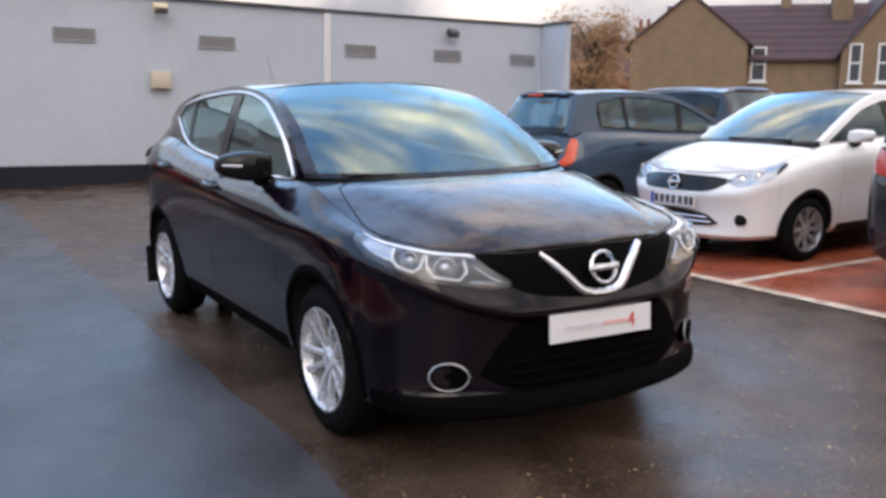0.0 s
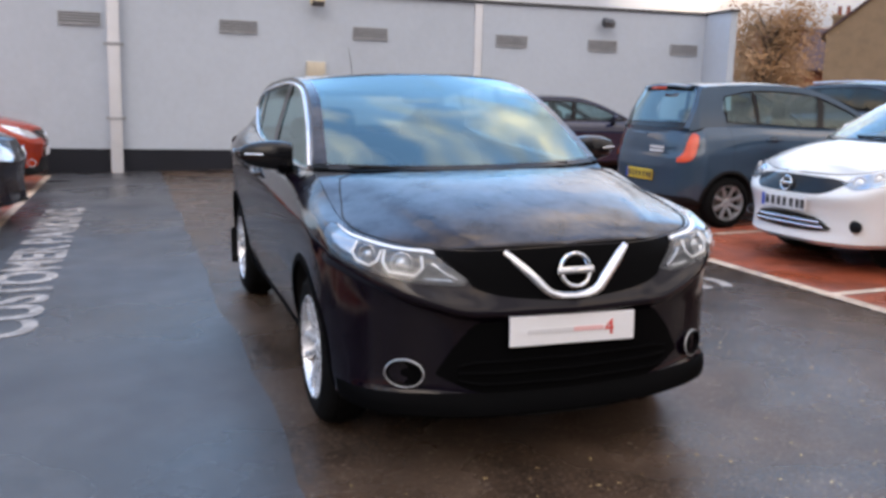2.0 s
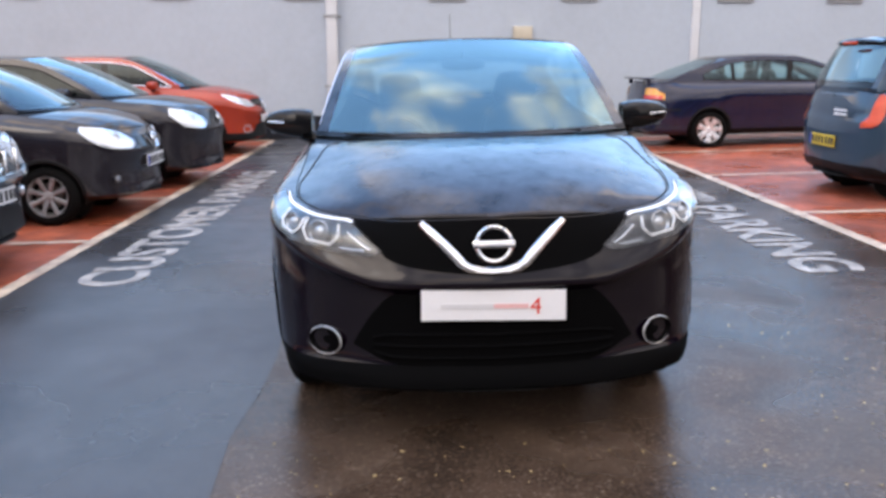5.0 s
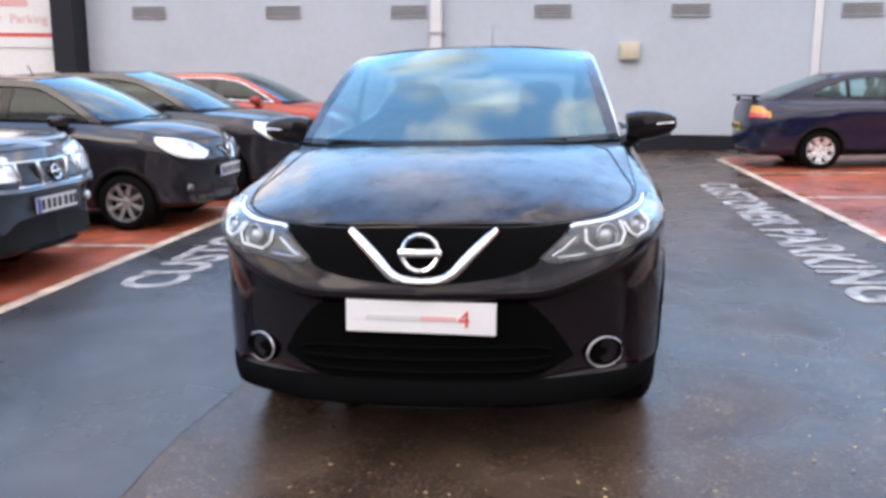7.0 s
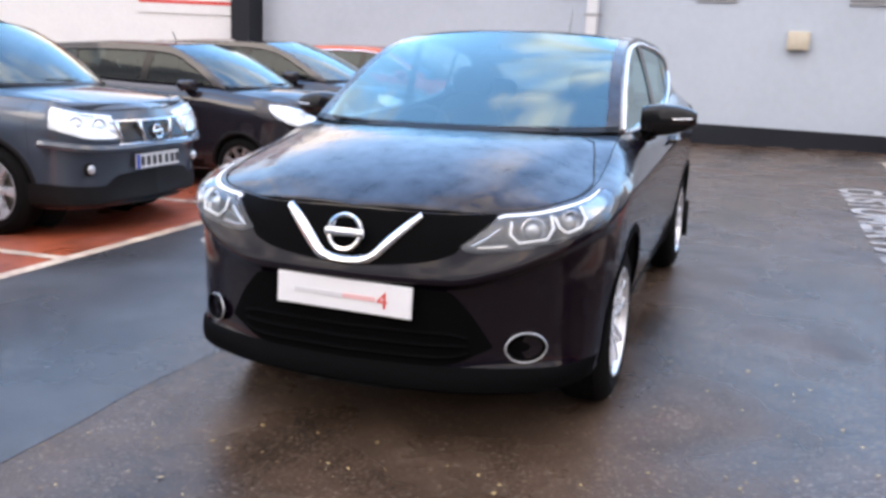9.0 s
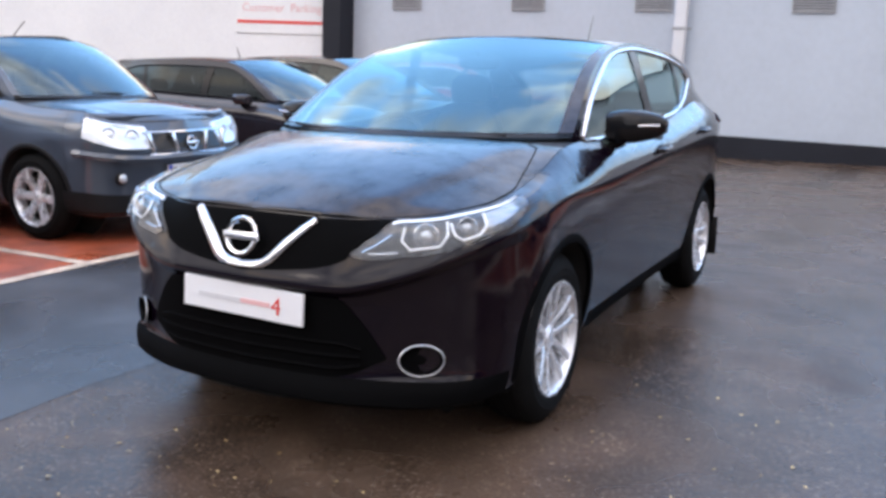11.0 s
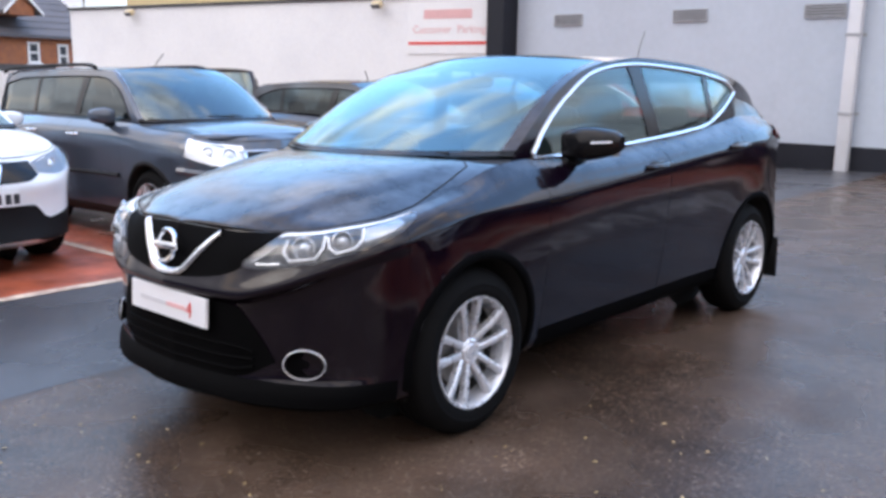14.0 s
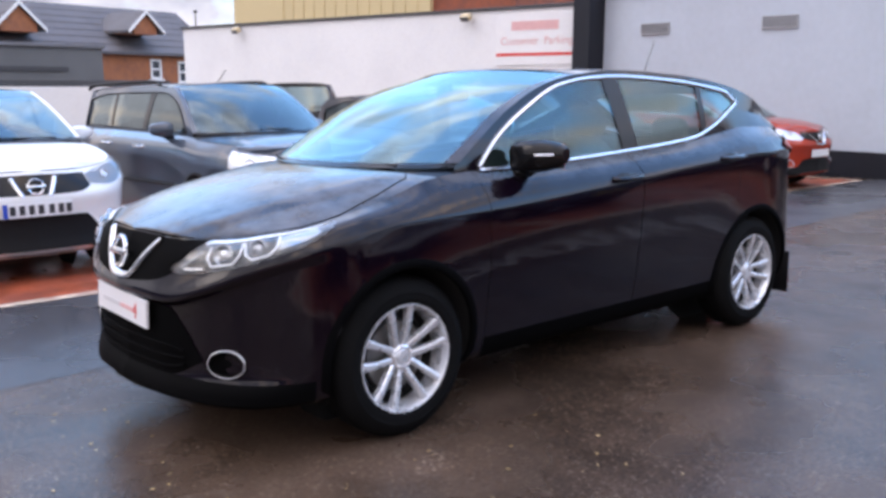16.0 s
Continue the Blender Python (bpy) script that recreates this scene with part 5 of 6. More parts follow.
def tree(label, m, height, spread, seed):
    rnd = random.Random(seed)
    t = thing("tree", label, "tree", "trees", "", m)
    b = B()
    tube(b, [(0, 0, -0.3), (0.05, 0, height * 0.25), (-0.04, 0.05, height * 0.5), (0.02, 0, height * 0.9)], lambda k: 0.16 * (1 - 0.85 * k), 8)
    tips = []
    for i in range(20):
        z = height * rnd.uniform(0.25, 0.85)
        a = rnd.uniform(0, 6.28)
        r = spread * rnd.uniform(0.5, 1.0) * (1.1 - 0.75 * abs(z / height - 0.45))
        e = Vector((r * math.cos(a), r * math.sin(a), z + rnd.uniform(0.3, 1.1)))
        tube(b, [(0, 0, z - 0.3), Vector((0, 0, z)).lerp(e, 0.5) + Vector((0, 0, 0.12)), e], lambda k: 0.045 * (1 - 0.8 * k), 5)
        tips += [e, Vector((0, 0, z)).lerp(e, 0.65)]
    part("trunk", b, BARK, t)
    verts, faces = [], []
    for c in tips:
        for _ in range(480 if c.z < 0.62 * height else 260):
            p = c + Vector((rnd.gauss(0, 0.34), rnd.gauss(0, 0.34), rnd.gauss(0, 0.30)))
            d = Vector((rnd.uniform(-1, 1), rnd.uniform(-1, 1), rnd.uniform(-0.6, 1))).normalized()
            q = d.orthogonal().normalized()
            s = rnd.uniform(0.035, 0.065)
            i = len(verts)
            verts += [p - d * s, p + q * s * 0.6, p + d * s, p - q * s * 0.6]
            faces.append((i, i + 1, i + 2, i + 3))
    me = bpy.data.meshes.new("crown")
    me.from_pydata(verts, [], faces)
    me.materials.append(LEAF)
    share("crown", me, t)["kind"] = "stuff"


tree("autumn tree with thinning orange-brown leaves", pose(17.4, 19.6, 0.2), 4.6, 1.25, 3)
tree("autumn tree with thinning orange-brown leaves", pose(18.6, 22.0, 0.2), 3.6, 1.3, 8)


# ---- the black car ----
MAIN = SculptedShape(0.90, 0.845, 2.646, 0.82, 0.865,
                     [(-0.3, 0.925), (-0.2, 0.945), (0, 0.99), (0.235, 1.052), (0.45, 1.066), (0.75, 1.060), (1.03, 1.07), (1.45, 1.092), (1.94, 1.122), (2.29, 1.16), (2.65, 1.20), (3.0, 1.19)], 1.09,
                     [(0.36, 1.085), (0.55, 1.21), (0.80, 1.355), (1.05, 1.452), (1.28, 1.496), (1.6, 1.520), (2.1, 1.500), (2.6, 1.442), (2.85, 1.385), (3.08, 1.26), (3.25, 1.13)], 1.28, 2.85,
                     [(0.505, 1.068), (0.76, 1.066), (1.03, 1.08), (1.45, 1.102), (1.94, 1.134), (2.14, 1.156), (2.27, 1.188), (2.645, 1.338)],
                     [(0.505, 1.085), (0.62, 1.19), (0.85, 1.328), (1.12, 1.440), (1.35, 1.475), (1.57, 1.486), (2.05, 1.466), (2.40, 1.428), (2.54, 1.406), (2.605, 1.370), (2.645, 1.344)], (0.09, 1.075), zb=0.215, crown=0.047, ridge=0.013)
# along the car: feature line heights (the ninth is the top edge), then insets from the plan
MAIN.sculpt([(0, -0.845), (0.33, -0.825), (0.60, -0.755), (0.82, -0.625), (0.945, -0.405), (0.978, -0.18), (0.983, 0.1), (0.982, 0.5), (0.98, 1.2), (0.98, 2.05), (0.982, 2.646), (0.955, 2.97), (0.80, 3.25), (0.62, 3.37), (0.32, 3.45), (0, 3.466)], [
    (0, (0.215, 0.25, 0.280, 0.335, 0.60, 0.63, 0.68, 0.79), (0.08, 0.012, 0.012, 0.034, 0.034, 0.002, 0.016, 0.054, 0.088)),
    (1.3, (0.215, 0.25, 0.280, 0.335, 0.60, 0.632, 0.69, 0.80), (0.08, 0.012, 0.012, 0.034, 0.034, 0.002, 0.020, 0.060, 0.098)),
    (2.0, (0.215, 0.25, 0.300, 0.345, 0.635, 0.672, 0.73, 0.83), (0.08, 0.012, 0.012, 0.034, 0.030, 0.000, 0.026, 0.068, 0.115)),
    (3.0, (0.215, 0.25, 0.305, 0.355, 0.715, 0.755, 0.80, 0.86), (0.09, 0.016, 0.008, 0.024, 0.020, 0.0, 0.014, 0.050, 0.110)),
    (3.9, (0.215, 0.25, 0.31, 0.37, 0.77, 0.815, 0.845, 0.885), (0.10, 0.034, 0.018, 0.012, 0.008, 0.0, 0.010, 0.042, 0.108)),
    (4.6, (0.215, 0.25, 0.32, 0.42, 0.78, 0.845, 0.875, 0.92), (0.11, 0.045, 0.026, 0.004, 0.0, 0.004, 0.014, 0.050, 0.112)),
    (5.6, (0.215, 0.25, 0.32, 0.46, 0.77, 0.892, 0.92, 0.96), (0.12, 0.060, 0.040, 0.012, 0.005, 0.006, 0.024, 0.066, 0.122)),
    (7.0, (0.215, 0.25, 0.335, 0.54, 0.66, 0.900, 0.94, 1.01), (0.15, 0.092, 0.064, 0.028, 0.014, 0.004, 0.016, 0.062, 0.135)),
    (8.0, (0.215, 0.25, 0.335, 0.562, 0.68, 0.944, 0.98, 1.035), (0.16, 0.098, 0.070, 0.032, 0.018, 0.002, 0.014, 0.060, 0.125)),
    (9.0, (0.215, 0.25, 0.335, 0.56, 0.72, 1.010, 1.045, 1.09), (0.15, 0.096, 0.068, 0.032, 0.016, 0.000, 0.016, 0.058, 0.125)),
    (10.0, (0.215, 0.25, 0.335, 0.50, 0.80, 1.045, 1.08, 1.14), (0.13, 0.064, 0.044, 0.016, 0.009, 0.000, 0.018, 0.070, 0.145)),
    (11.2, (0.215, 0.25, 0.33, 0.46, 0.80, 1.04, 1.08, 1.13), (0.13, 0.050, 0.020, 0.0, 0.006, 0.004, 0.020, 0.055, 0.120)),
    (12.2, (0.215, 0.25, 0.33, 0.46, 0.72, 1.00, 1.05, 1.10), (0.13, 0.05, 0.015, 0.0, 0.03, 0.03, 0.04, 0.06, 0.10)),
    (15, (0.215, 0.25, 0.33, 0.46, 0.66, 0.92, 0.98, 1.04), (0.12, 0.03, 0.0, 0.0, 0.05, 0.05, 0.055, 0.06, 0.08))])
MAIN.crown_line(0.865, [(-0.3, 0.927), (-0.2, 0.945), (0, 0.99), (0.235, 1.052), (0.45, 1.066), (0.75, 1.060), (1.03, 1.07), (1.45, 1.092), (1.94, 1.122), (2.29, 1.16), (2.65, 1.20), (3.0, 1.19)], 1.09)
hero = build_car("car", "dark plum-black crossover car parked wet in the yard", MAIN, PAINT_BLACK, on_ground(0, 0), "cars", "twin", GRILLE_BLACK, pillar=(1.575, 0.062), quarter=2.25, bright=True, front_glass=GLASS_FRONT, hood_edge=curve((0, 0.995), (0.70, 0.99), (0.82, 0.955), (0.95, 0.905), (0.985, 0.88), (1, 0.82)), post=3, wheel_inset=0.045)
add_cabin(hero, MAIN, 0.52, 1.30, 2.05)
add_mirrors(hero, MAIN, 0.69, 1.120, GLOSS_BLACK, 0.245, 0.078)
add_handles(hero, MAIN, ((1.385, 0.985), (2.33, 1.04)), PAINT_BLACK)
lo = MAIN.at_height((1.46, 0.752), (1.62, 0.740), (2.3, 0.757), (3.2, 0.805), (3.8, 0.853), (4.45, 0.922))
hi = MAIN.at_height((1.46, 0.758), (1.8, 0.817), (2.10, 0.866), (2.4, 0.873), (4.0, 0.915), (4.45, 0.935))


def split_lamp(s):
    """One angular headlamp: dark bezel, two bowls with brackets, chevron strip at the inner end, clear cover."""
    def on(u, t, off):
        p = MAIN.S(u, lo(u) + (hi(u) - lo(u)) * t, off)
        return Vector((s * p.x, p.y, p.z))

    def band(path, w, off, nm, mat, lamp):
        rows = []
        for u, t in path:
            rows.append([on(u, t - w, off - 0.004), on(u, t - w * 0.7, off), on(u, t + w * 0.7, off), on(u, t + w, off - 0.004)])
        part(nm, loft(B(), rows), mat, lamp)
    lamp = part("headlamp", loft(B(), patch(MAIN, 1.46, 4.45, lo, hi, 0.003, 36, 7, s < 0)), LAMP_DARK, hero, "angular headlamp with white light strips")
    for u, t, r in ((2.50, 0.50, 0.043), (3.12, 0.52, 0.036)):
        n = MAIN.normal(u)
        n = Vector((s * n.x * 0.75, n.y, 0.22)).normalized()
        m = Matrix.Translation(on(u, t, 0.004)) @ n.to_track_quat("X", "Z").to_matrix().to_4x4()
        b = revolve(B(), [(0.010, r), (0.012, r * 0.92), (0.002, r * 0.80), (-0.004, r * 0.62)], 26)
        bmesh.ops.transform(b, matrix=m, verts=b.verts)
        bowl = part("lamp_reflector", b, LAMP_LENS, lamp)
        b = revolve(B(), [(-0.004, r * 0.62), (0.004, r * 0.56), (0.011, r * 0.34), (0.014, 0.0)], 22)
        bmesh.ops.transform(b, matrix=m, verts=b.verts)
        part("lens", b, LAMP_LENS, bowl)
    part("side_reflector", loft(B(), [[on(u, t, 0.006 + 0.004 * (i % 2)) for t in (0.28, 0.5, 0.72, 0.86)] for i, u in enumerate(spaced(3.42, 4.12, 9))]), LAMP_LENS, lamp)
    band([(u, 0.945) for u in spaced(2.0, 4.40, 22)], 0.034, 0.010, "light_strip", LAMP_WHITE, lamp)
    for path in (((2.20, 0.80), (2.16, 0.45), (2.28, 0.17), (2.68, 0.15), (2.80, 0.45), (2.83, 0.85)), ((2.88, 0.80), (2.90, 0.42), (3.02, 0.16), (3.28, 0.16), (3.40, 0.42), (3.46, 0.85))):
        part("light_bracket", tube(B(), [on(u, t, 0.012) for u, t in path], 0.0052, 6), LAMP_WHITE, lamp)
    part("light_chevron", tube(B(), [on(u, t, 0.008) for u, t in ((2.02, 0.62), (1.80, 0.52), (1.62, 0.42), (1.70, 0.24), (1.90, 0.14), (2.12, 0.10))], 0.006, 7), LAMP_LENS, lamp)
    g = part("lamp_cover", loft(B(), patch(MAIN, 1.47, 4.44, lo, hi, 0.024, 36, 7, s < 0)), GLASS_LAMP, lamp)
    g.visible_shadow = False


for s in (1, -1):
    split_lamp(s)
glo = MAIN.at_height((0, 0.668), (0.6, 0.684), (1.38, 0.732), (1.46, 0.752), (1.8, 0.812), (2.08, 0.862))
ghi = MAIN.at_height((0, 0.863), (1.3, 0.857), (2.08, 0.865))
b = B()
loft(b, patch(MAIN, 0, 2.08, glo, ghi, 0.002, 34, 8)), loft(b, patch(MAIN, 0, 2.08, glo, ghi, 0.002, 34, 8, True))
grille = part("grille", b, GRILLE_BLACK, hero)
V = [(0.0, 0.688, 0.014), (0.05, 0.690, 0.015), (0.088, 0.697, 0.018), (0.114, 0.714, 0.0195), (0.140, 0.742, 0.0205), (0.175, 0.778, 0.0195), (0.220, 0.820, 0.0175), (0.258, 0.853, 0.0125)]
b = B()
VW = [(-x, z, w) for x, z, w in V[:0:-1]] + V
add_band(b, MAIN, VW, 0.004, 0.013)
part("grille_strip", b, CHROME, hero, "chrome V-shaped grille strip")
b = B()
c = MAIN.front(0, 0.782, 0.03)
add_ring(b, c, 0.060, 0.0095, -14)
box(b, -0.075, 0.075, -0.011, 0.011, -0.014, 0.014, 0.004, Matrix.Translation(c) @ pose(0, 0, 0, -14, 0, 0))
part("badge", b, CHROME, hero, "round chrome badge")
plate, pm = add_plate(hero, MAIN.front(0, 0.560, 0.016) + Vector((-0.004, 0, 0)), PLATE_WHITE, -3, 0, bars=False, roll=1.3)
part("wording_bar", box(B(), -0.19, 0.02, -0.0085, -0.0065, -0.012, 0.006, 0, pm), INK_GREY, plate, smooth=False)
part("red_bar", box(B(), 0.0, 0.125, -0.0095, -0.0065, -0.010, 0.006, 0, pm), INK_PINK, plate, smooth=False)
me = lettering("4", 0.085, 0.001)
me.materials.append(INK_RED)
share("figure", me, plate, pm @ Matrix.Translation((0.130, -0.008, -0.030)) @ pose(0, 0, 0, 90, 0, 0))
for s in (1, -1):
    p = MAIN.front(0.628, 0.405, 0.014)
    b = B()
    c = Vector((s * p.x, p.y, p.z))
    add_ring(b, c, 0.076, 0.0024, -6, s * 35, 0.68)
    ring = part("fog_lamp_ring", b, LAMP_SILVER, hero, "chrome ring of the fog lamp")
    b = revolve(B(), [(0.008, 0.072), (-0.01, 0.062), (-0.012, 0.03), (-0.004, 0.0)], 24)
    bmesh.ops.transform(b, matrix=Matrix.Translation(c) @ pose(0, 0, 0, 0, 0, -90 + s * 35) @ Matrix.Diagonal((1, 1, 0.68, 1)), verts=b.verts)
    part("fog_lamp", b, GRILLE_BLACK, ring)
# lower intake with slats, lip
ilo, ihi = MAIN.at_height((0, 0.325), (1.2, 0.33), (1.95, 0.40)), MAIN.at_height((0, 0.605), (1.25, 0.60), (1.6, 0.53), (1.95, 0.41))
b = B()
for mir in (False, True):
    loft(b, patch(MAIN, 0, 1.95, ilo, ihi, 0.003, 24, 6, mir))
intake = part("lower_grille", b, GRILLE_BLACK, hero)
for t in (0.12, 0.28, 0.44):
    b = B()
    pts = [MAIN.S(u, ilo(u) + (ihi(u) - ilo(u)) * t, 0.010) for u in spaced(0, 1.6, 14)]
    tube(b, [Vector((-p.x, p.y, p.z)) for p in pts[::-1]] + pts[1:], 0.006, 6)
    part("slat", b, GRILLE_BLACK, intake)
b = B()
for s in (1, -1):
    rows = []
    for u in spaced(0, 3.9, 36):
        k = min(1, (3.9 - u) / 0.9)
        rows.append([Vector((s * p.x, p.y, p.z)) for p in [MAIN.S(u, (z - MAIN.zb) / (MAIN.top(u) - MAIN.zb), off * k + 0.001) for z, off in ((0.217, 0.0), (0.226, 0.012), (0.25, 0.012), (0.282, 0.010), (0.315, 0.006), (0.33, 0.0))]])
    loft(b, rows)
part("bumper_lip", b, GRILLE_BLACK, hero)
# mud flap, wipers, tail lamps, aerial, interior mirror
for s in (1, -1):
    part("tail_lamp", loft(B(), patch(MAIN, 11.0, 13.6, MAIN.at_height((11.0, 1.085), (11.6, 1.03), (12.2, 0.985), (13.6, 0.97)), MAIN.at_height((11.0, 1.10), (11.5, 1.135), (12.2, 1.115), (13.6, 1.08)), 0.016, 20, 6, s < 0)), RED_LENS, hero, "red tail lamp")
    part("mud_flap", box(B(), s * 0.68, s * 0.88, 3.02, 3.03, 0.16, 0.42, 0.003), PLASTIC, hero)
b = B()
tube(b, [(0.50, 0.235, 1.092), (0.15, 0.155, 1.085), (-0.12, 0.150, 1.088)], 0.006, 6)
part("wiper", b, PLASTIC, hero)
b = B()
tube(b, [(-0.15, 0.145, 1.084), (-0.40, 0.195, 1.09), (-0.60, 0.275, 1.10)], 0.006, 6)
part("wiper", b, PLASTIC, hero)
b = B()
tube(b, [(0, 2.66, 1.50), (0, 2.79, 1.75)], lambda k: 0.0034 - 0.002 * k, 6)
blob(b, (0, 2.66, 1.505), (0.03, 0.05, 0.02), 2, 10, 6)
part("aerial", b, PLASTIC, hero)
b = B()
blob(b, (0, 1.02, 1.40), (0.12, 0.02, 0.035), 3)
tube(b, [(0, 1.02, 1.41), (0, 0.98, 1.47)], 0.01, 6)
part("inner_mirror", b, CABIN, hero)


# ---- the other cars ----
def family(W, fo, wb, ro, nose, z0, yA, zA, zB, H, header, back, end, zend, tail, R=0.30, cowl=None, d_end=None, drop=0.08, **kw):
    """A car form from a few sizes."""
    mid = wb * 0.55
    st = [(-0.15, nose + 0.6 * (z0 - nose) + 0.03), (0.05, z0), (yA, zA), (mid, 0.5 * (zA + zB)), (wb - 0.1, zB), (wb + 0.3 * ro, zB)]
    e0 = yA - 0.14
    edge = [(e0, zA + 0.015), (e0 + (header - e0) * 0.35, zA + (H - 0.06 - zA) * 0.46), (e0 + (header - e0) * 0.7, zA + (H - 0.06 - zA) * 0.82), (header, H - 0.06), (0.5 * header + 0.5 * back, H - 0.035), (back, H - drop), (0.5 * (back + end), 0.5 * (H - drop + zend) + 0.03), (end, zend)]
    ec = curve(*edge)
    d1 = d_end or end - 0.32
    low = [(yA, zA + 0.025), (mid, 0.5 * (zA + zB) + 0.03), (d1, zB + 0.05)]
    tops = [(yA, zA + 0.03)] + [(yA + (d1 - yA) * t, ec(yA + (d1 - yA) * t) - 0.07 - 0.05 * max(0, t - 0.85) / 0.15) for t in (0.12, 0.25, 0.4, 0.6, 0.8, 1)]
    return Shape(W, fo, wb, ro, nose, st, tail, edge, header, back, low, tops, cowl or (yA - 0.42, zA + 0.01), R, hood_end=yA - 0.22, **kw)


def face(car, sh, lamp, grille=None, base=LAMP_GREY, eyes=((2.5, 0.5, 0.05),), mat=GLOSS_BLACK, strip=((2.0, 0.9), (3.6, 0.9))):
    u0, u1, lo, hi = lamp
    add_lamps(car, sh, u0, u1, lo, hi, base, eyes, (strip,) if strip else False)
    if grille:
        gu, gl, gh = grille
        b = B()
        loft(b, patch(sh, 0, gu, gl, gh, 0.006, 14, 5)), loft(b, patch(sh, 0, gu, gl, gh, 0.006, 14, 5, True))
        return part("grille", b, mat, car)


def badge(car, sh, z, r=0.055):
    c = sh.front(0, z, 0.025)
    b = B()
    add_ring(b, c, r, 0.009, -10)
    box(b, -r * 1.25, r * 1.25, -0.01, 0.01, -0.013, 0.013, 0.003, Matrix.Translation(c) @ pose(0, 0, 0, -10, 0, 0))
    part("badge", b, CHROME, car, "round chrome badge")


def flat(v):
    return lambda u: v


def wipers(car, sh):
    b = B()
    y, z = sh.cowl[0] + 0.07, sh.cowl[1] + 0.03
    tube(b, [(0.5, y + 0.1, z), (0.1, y, z + 0.01), (-0.15, y + 0.02, z + 0.012)], 0.008, 5)
    part("wiper", b, PLASTIC, car)


# white hatchback, nose to the lane
COMPACT = family(0.85, 0.83, 2.6, 0.67, 0.80, 0.97, 0.38, 1.02, 1.12, 1.53, 1.25, 2.95, 3.18, 1.08, 1.02, 0.30)
compact = build_car("car", "white compact hatchback parked nose out in a red bay", COMPACT, PAINT_WHITE, on_ground(4.43, 2.28, -90), "cars", "multi", pillar=(1.35, 0.05))
add_cabin(compact, COMPACT, 0.45, 1.2, 2.0)
add_mirrors(compact, COMPACT, 0.62, 1.09, PAINT_WHITE, 0.19, 0.065, False)
add_handles(compact, COMPACT, ((1.2, 0.94), (2.1, 0.97)), PAINT_WHITE)
face(compact, COMPACT, (1.95, 4.5, curve((1.95, 0.87), (2.5, 0.80), (3.4, 0.82), (4.5, 0.95)), curve((1.95, 0.90), (2.5, 0.975), (4.5, 0.985))), (2.15, curve((0, 0.715), (1.2, 0.735), (2.0, 0.85), (2.15, 0.885)), curve((0, 0.965), (1.3, 0.955), (2.15, 0.905))), eyes=((2.6, 0.5, 0.05), (3.3, 0.55, 0.045)), base=LAMP_LENS)
for s in (1, -1):
    part("lamp_tip", loft(B(), patch(COMPACT, 3.95, 4.6, curve((3.95, 0.895), (4.6, 0.955)), curve((3.95, 0.925), (4.3, 0.975), (4.6, 0.985)), 0.016, 8, 3, s < 0)), GLOSS_BLACK, compact)
badge(compact, COMPACT, 0.70, 0.058)
add_plate(compact, COMPACT.front(0, 0.545, 0.02), PLATE_WHITE)
b = B()
for mir in (False, True):
    loft(b, patch(COMPACT, 0, 1.75, curve((0, 0.20), (1.3, 0.22), (1.75, 0.25)), curve((0, 0.44), (1.2, 0.40), (1.75, 0.27)), 0.014, 16, 5, mir))
lg = part("lower_grille", b, UNDER, compact)
for t, end in ((0.275, 1.5), (0.345, 1.35)):
    b = B()
    pts = [COMPACT.S(u, t, 0.022) for u in spaced(0, end, 10)]
    tube(b, [Vector((-p.x, p.y, p.z)) for p in pts[::-1]] + pts[1:], 0.008, 6)
    part("slat", b, BRIGHT, lg)
for s in (1, -1):
    p = COMPACT.front(0.60, 0.40, 0.004)
    b = B()
    blob(b, (s * p.x, p.y, p.z), (0.085, 0.022, 0.05), 2.0)
    part("fog_lamp", b, PLASTIC, compact)
wipers(compact, COMPACT)

# slate blue hatchback, tail to the lane
SLATEHATCH = family(0.83, 0.73, 2.45, 0.60, 0.76, 0.93, 0.35, 1.0, 1.09, 1.575, 1.38, 2.66, 2.88, 1.08, 1.00, 0.29, d_end=2.42, drop=0.065)
slatehatch = build_car("car", "slate-blue small hatchback parked tail out in a red bay", SLATEHATCH, PAINT_SLATE, on_ground(6.90, 4.92, 90), "cars", "multi", pillar=(1.18, 0.05), quarter=2.02)
add_cabin(slatehatch, SLATEHATCH, 0.4, 1.1, 1.85)
add_mirrors(slatehatch, SLATEHATCH, 0.55, 1.05, PAINT_SLATE, 0.17, 0.06, False)
add_handles(slatehatch, SLATEHATCH, ((1.1, 0.92), (1.9, 0.95)), PAINT_SLATE)
for s in (1, -1):
    part("tail_lamp", loft(B(), patch(SLATEHATCH, 11.85, 12.95, curve((11.85, 0.86), (12.0, 0.74), (12.2, 0.66), (12.5, 0.63), (12.95, 0.63)), curve((11.85, 0.91), (12.0, 0.965), (12.3, 0.98), (12.5, 0.90), (12.65, 0.76), (12.95, 0.68)), 0.02, 26, 6, s < 0)), ORANGE_LENS, slatehatch, "orange-red tail lamp")
add_plate(slatehatch, Vector((0, 3.065, 0.56)), PLATE_YELLOW, 0, 180)
b = B()
box(b, -0.13, 0.13, 2.835, 2.862, 1.492, 1.520, 0.004)
part("brake_lamp", b, ORANGE_LENS, slatehatch)
roof_spoiler(slatehatch, SLATEHATCH, PAINT_SLATE, 0.07)
b = B()
for mir in (False, True):
    loft(b, patch(SLATEHATCH, 11.6, 15, flat(0.03), curve((11.6, 0.10), (12.4, 0.17), (15, 0.19)), 0.006, 18, 4, mir))
part("rear_valance", b, PLASTIC, slatehatch)
b = B()
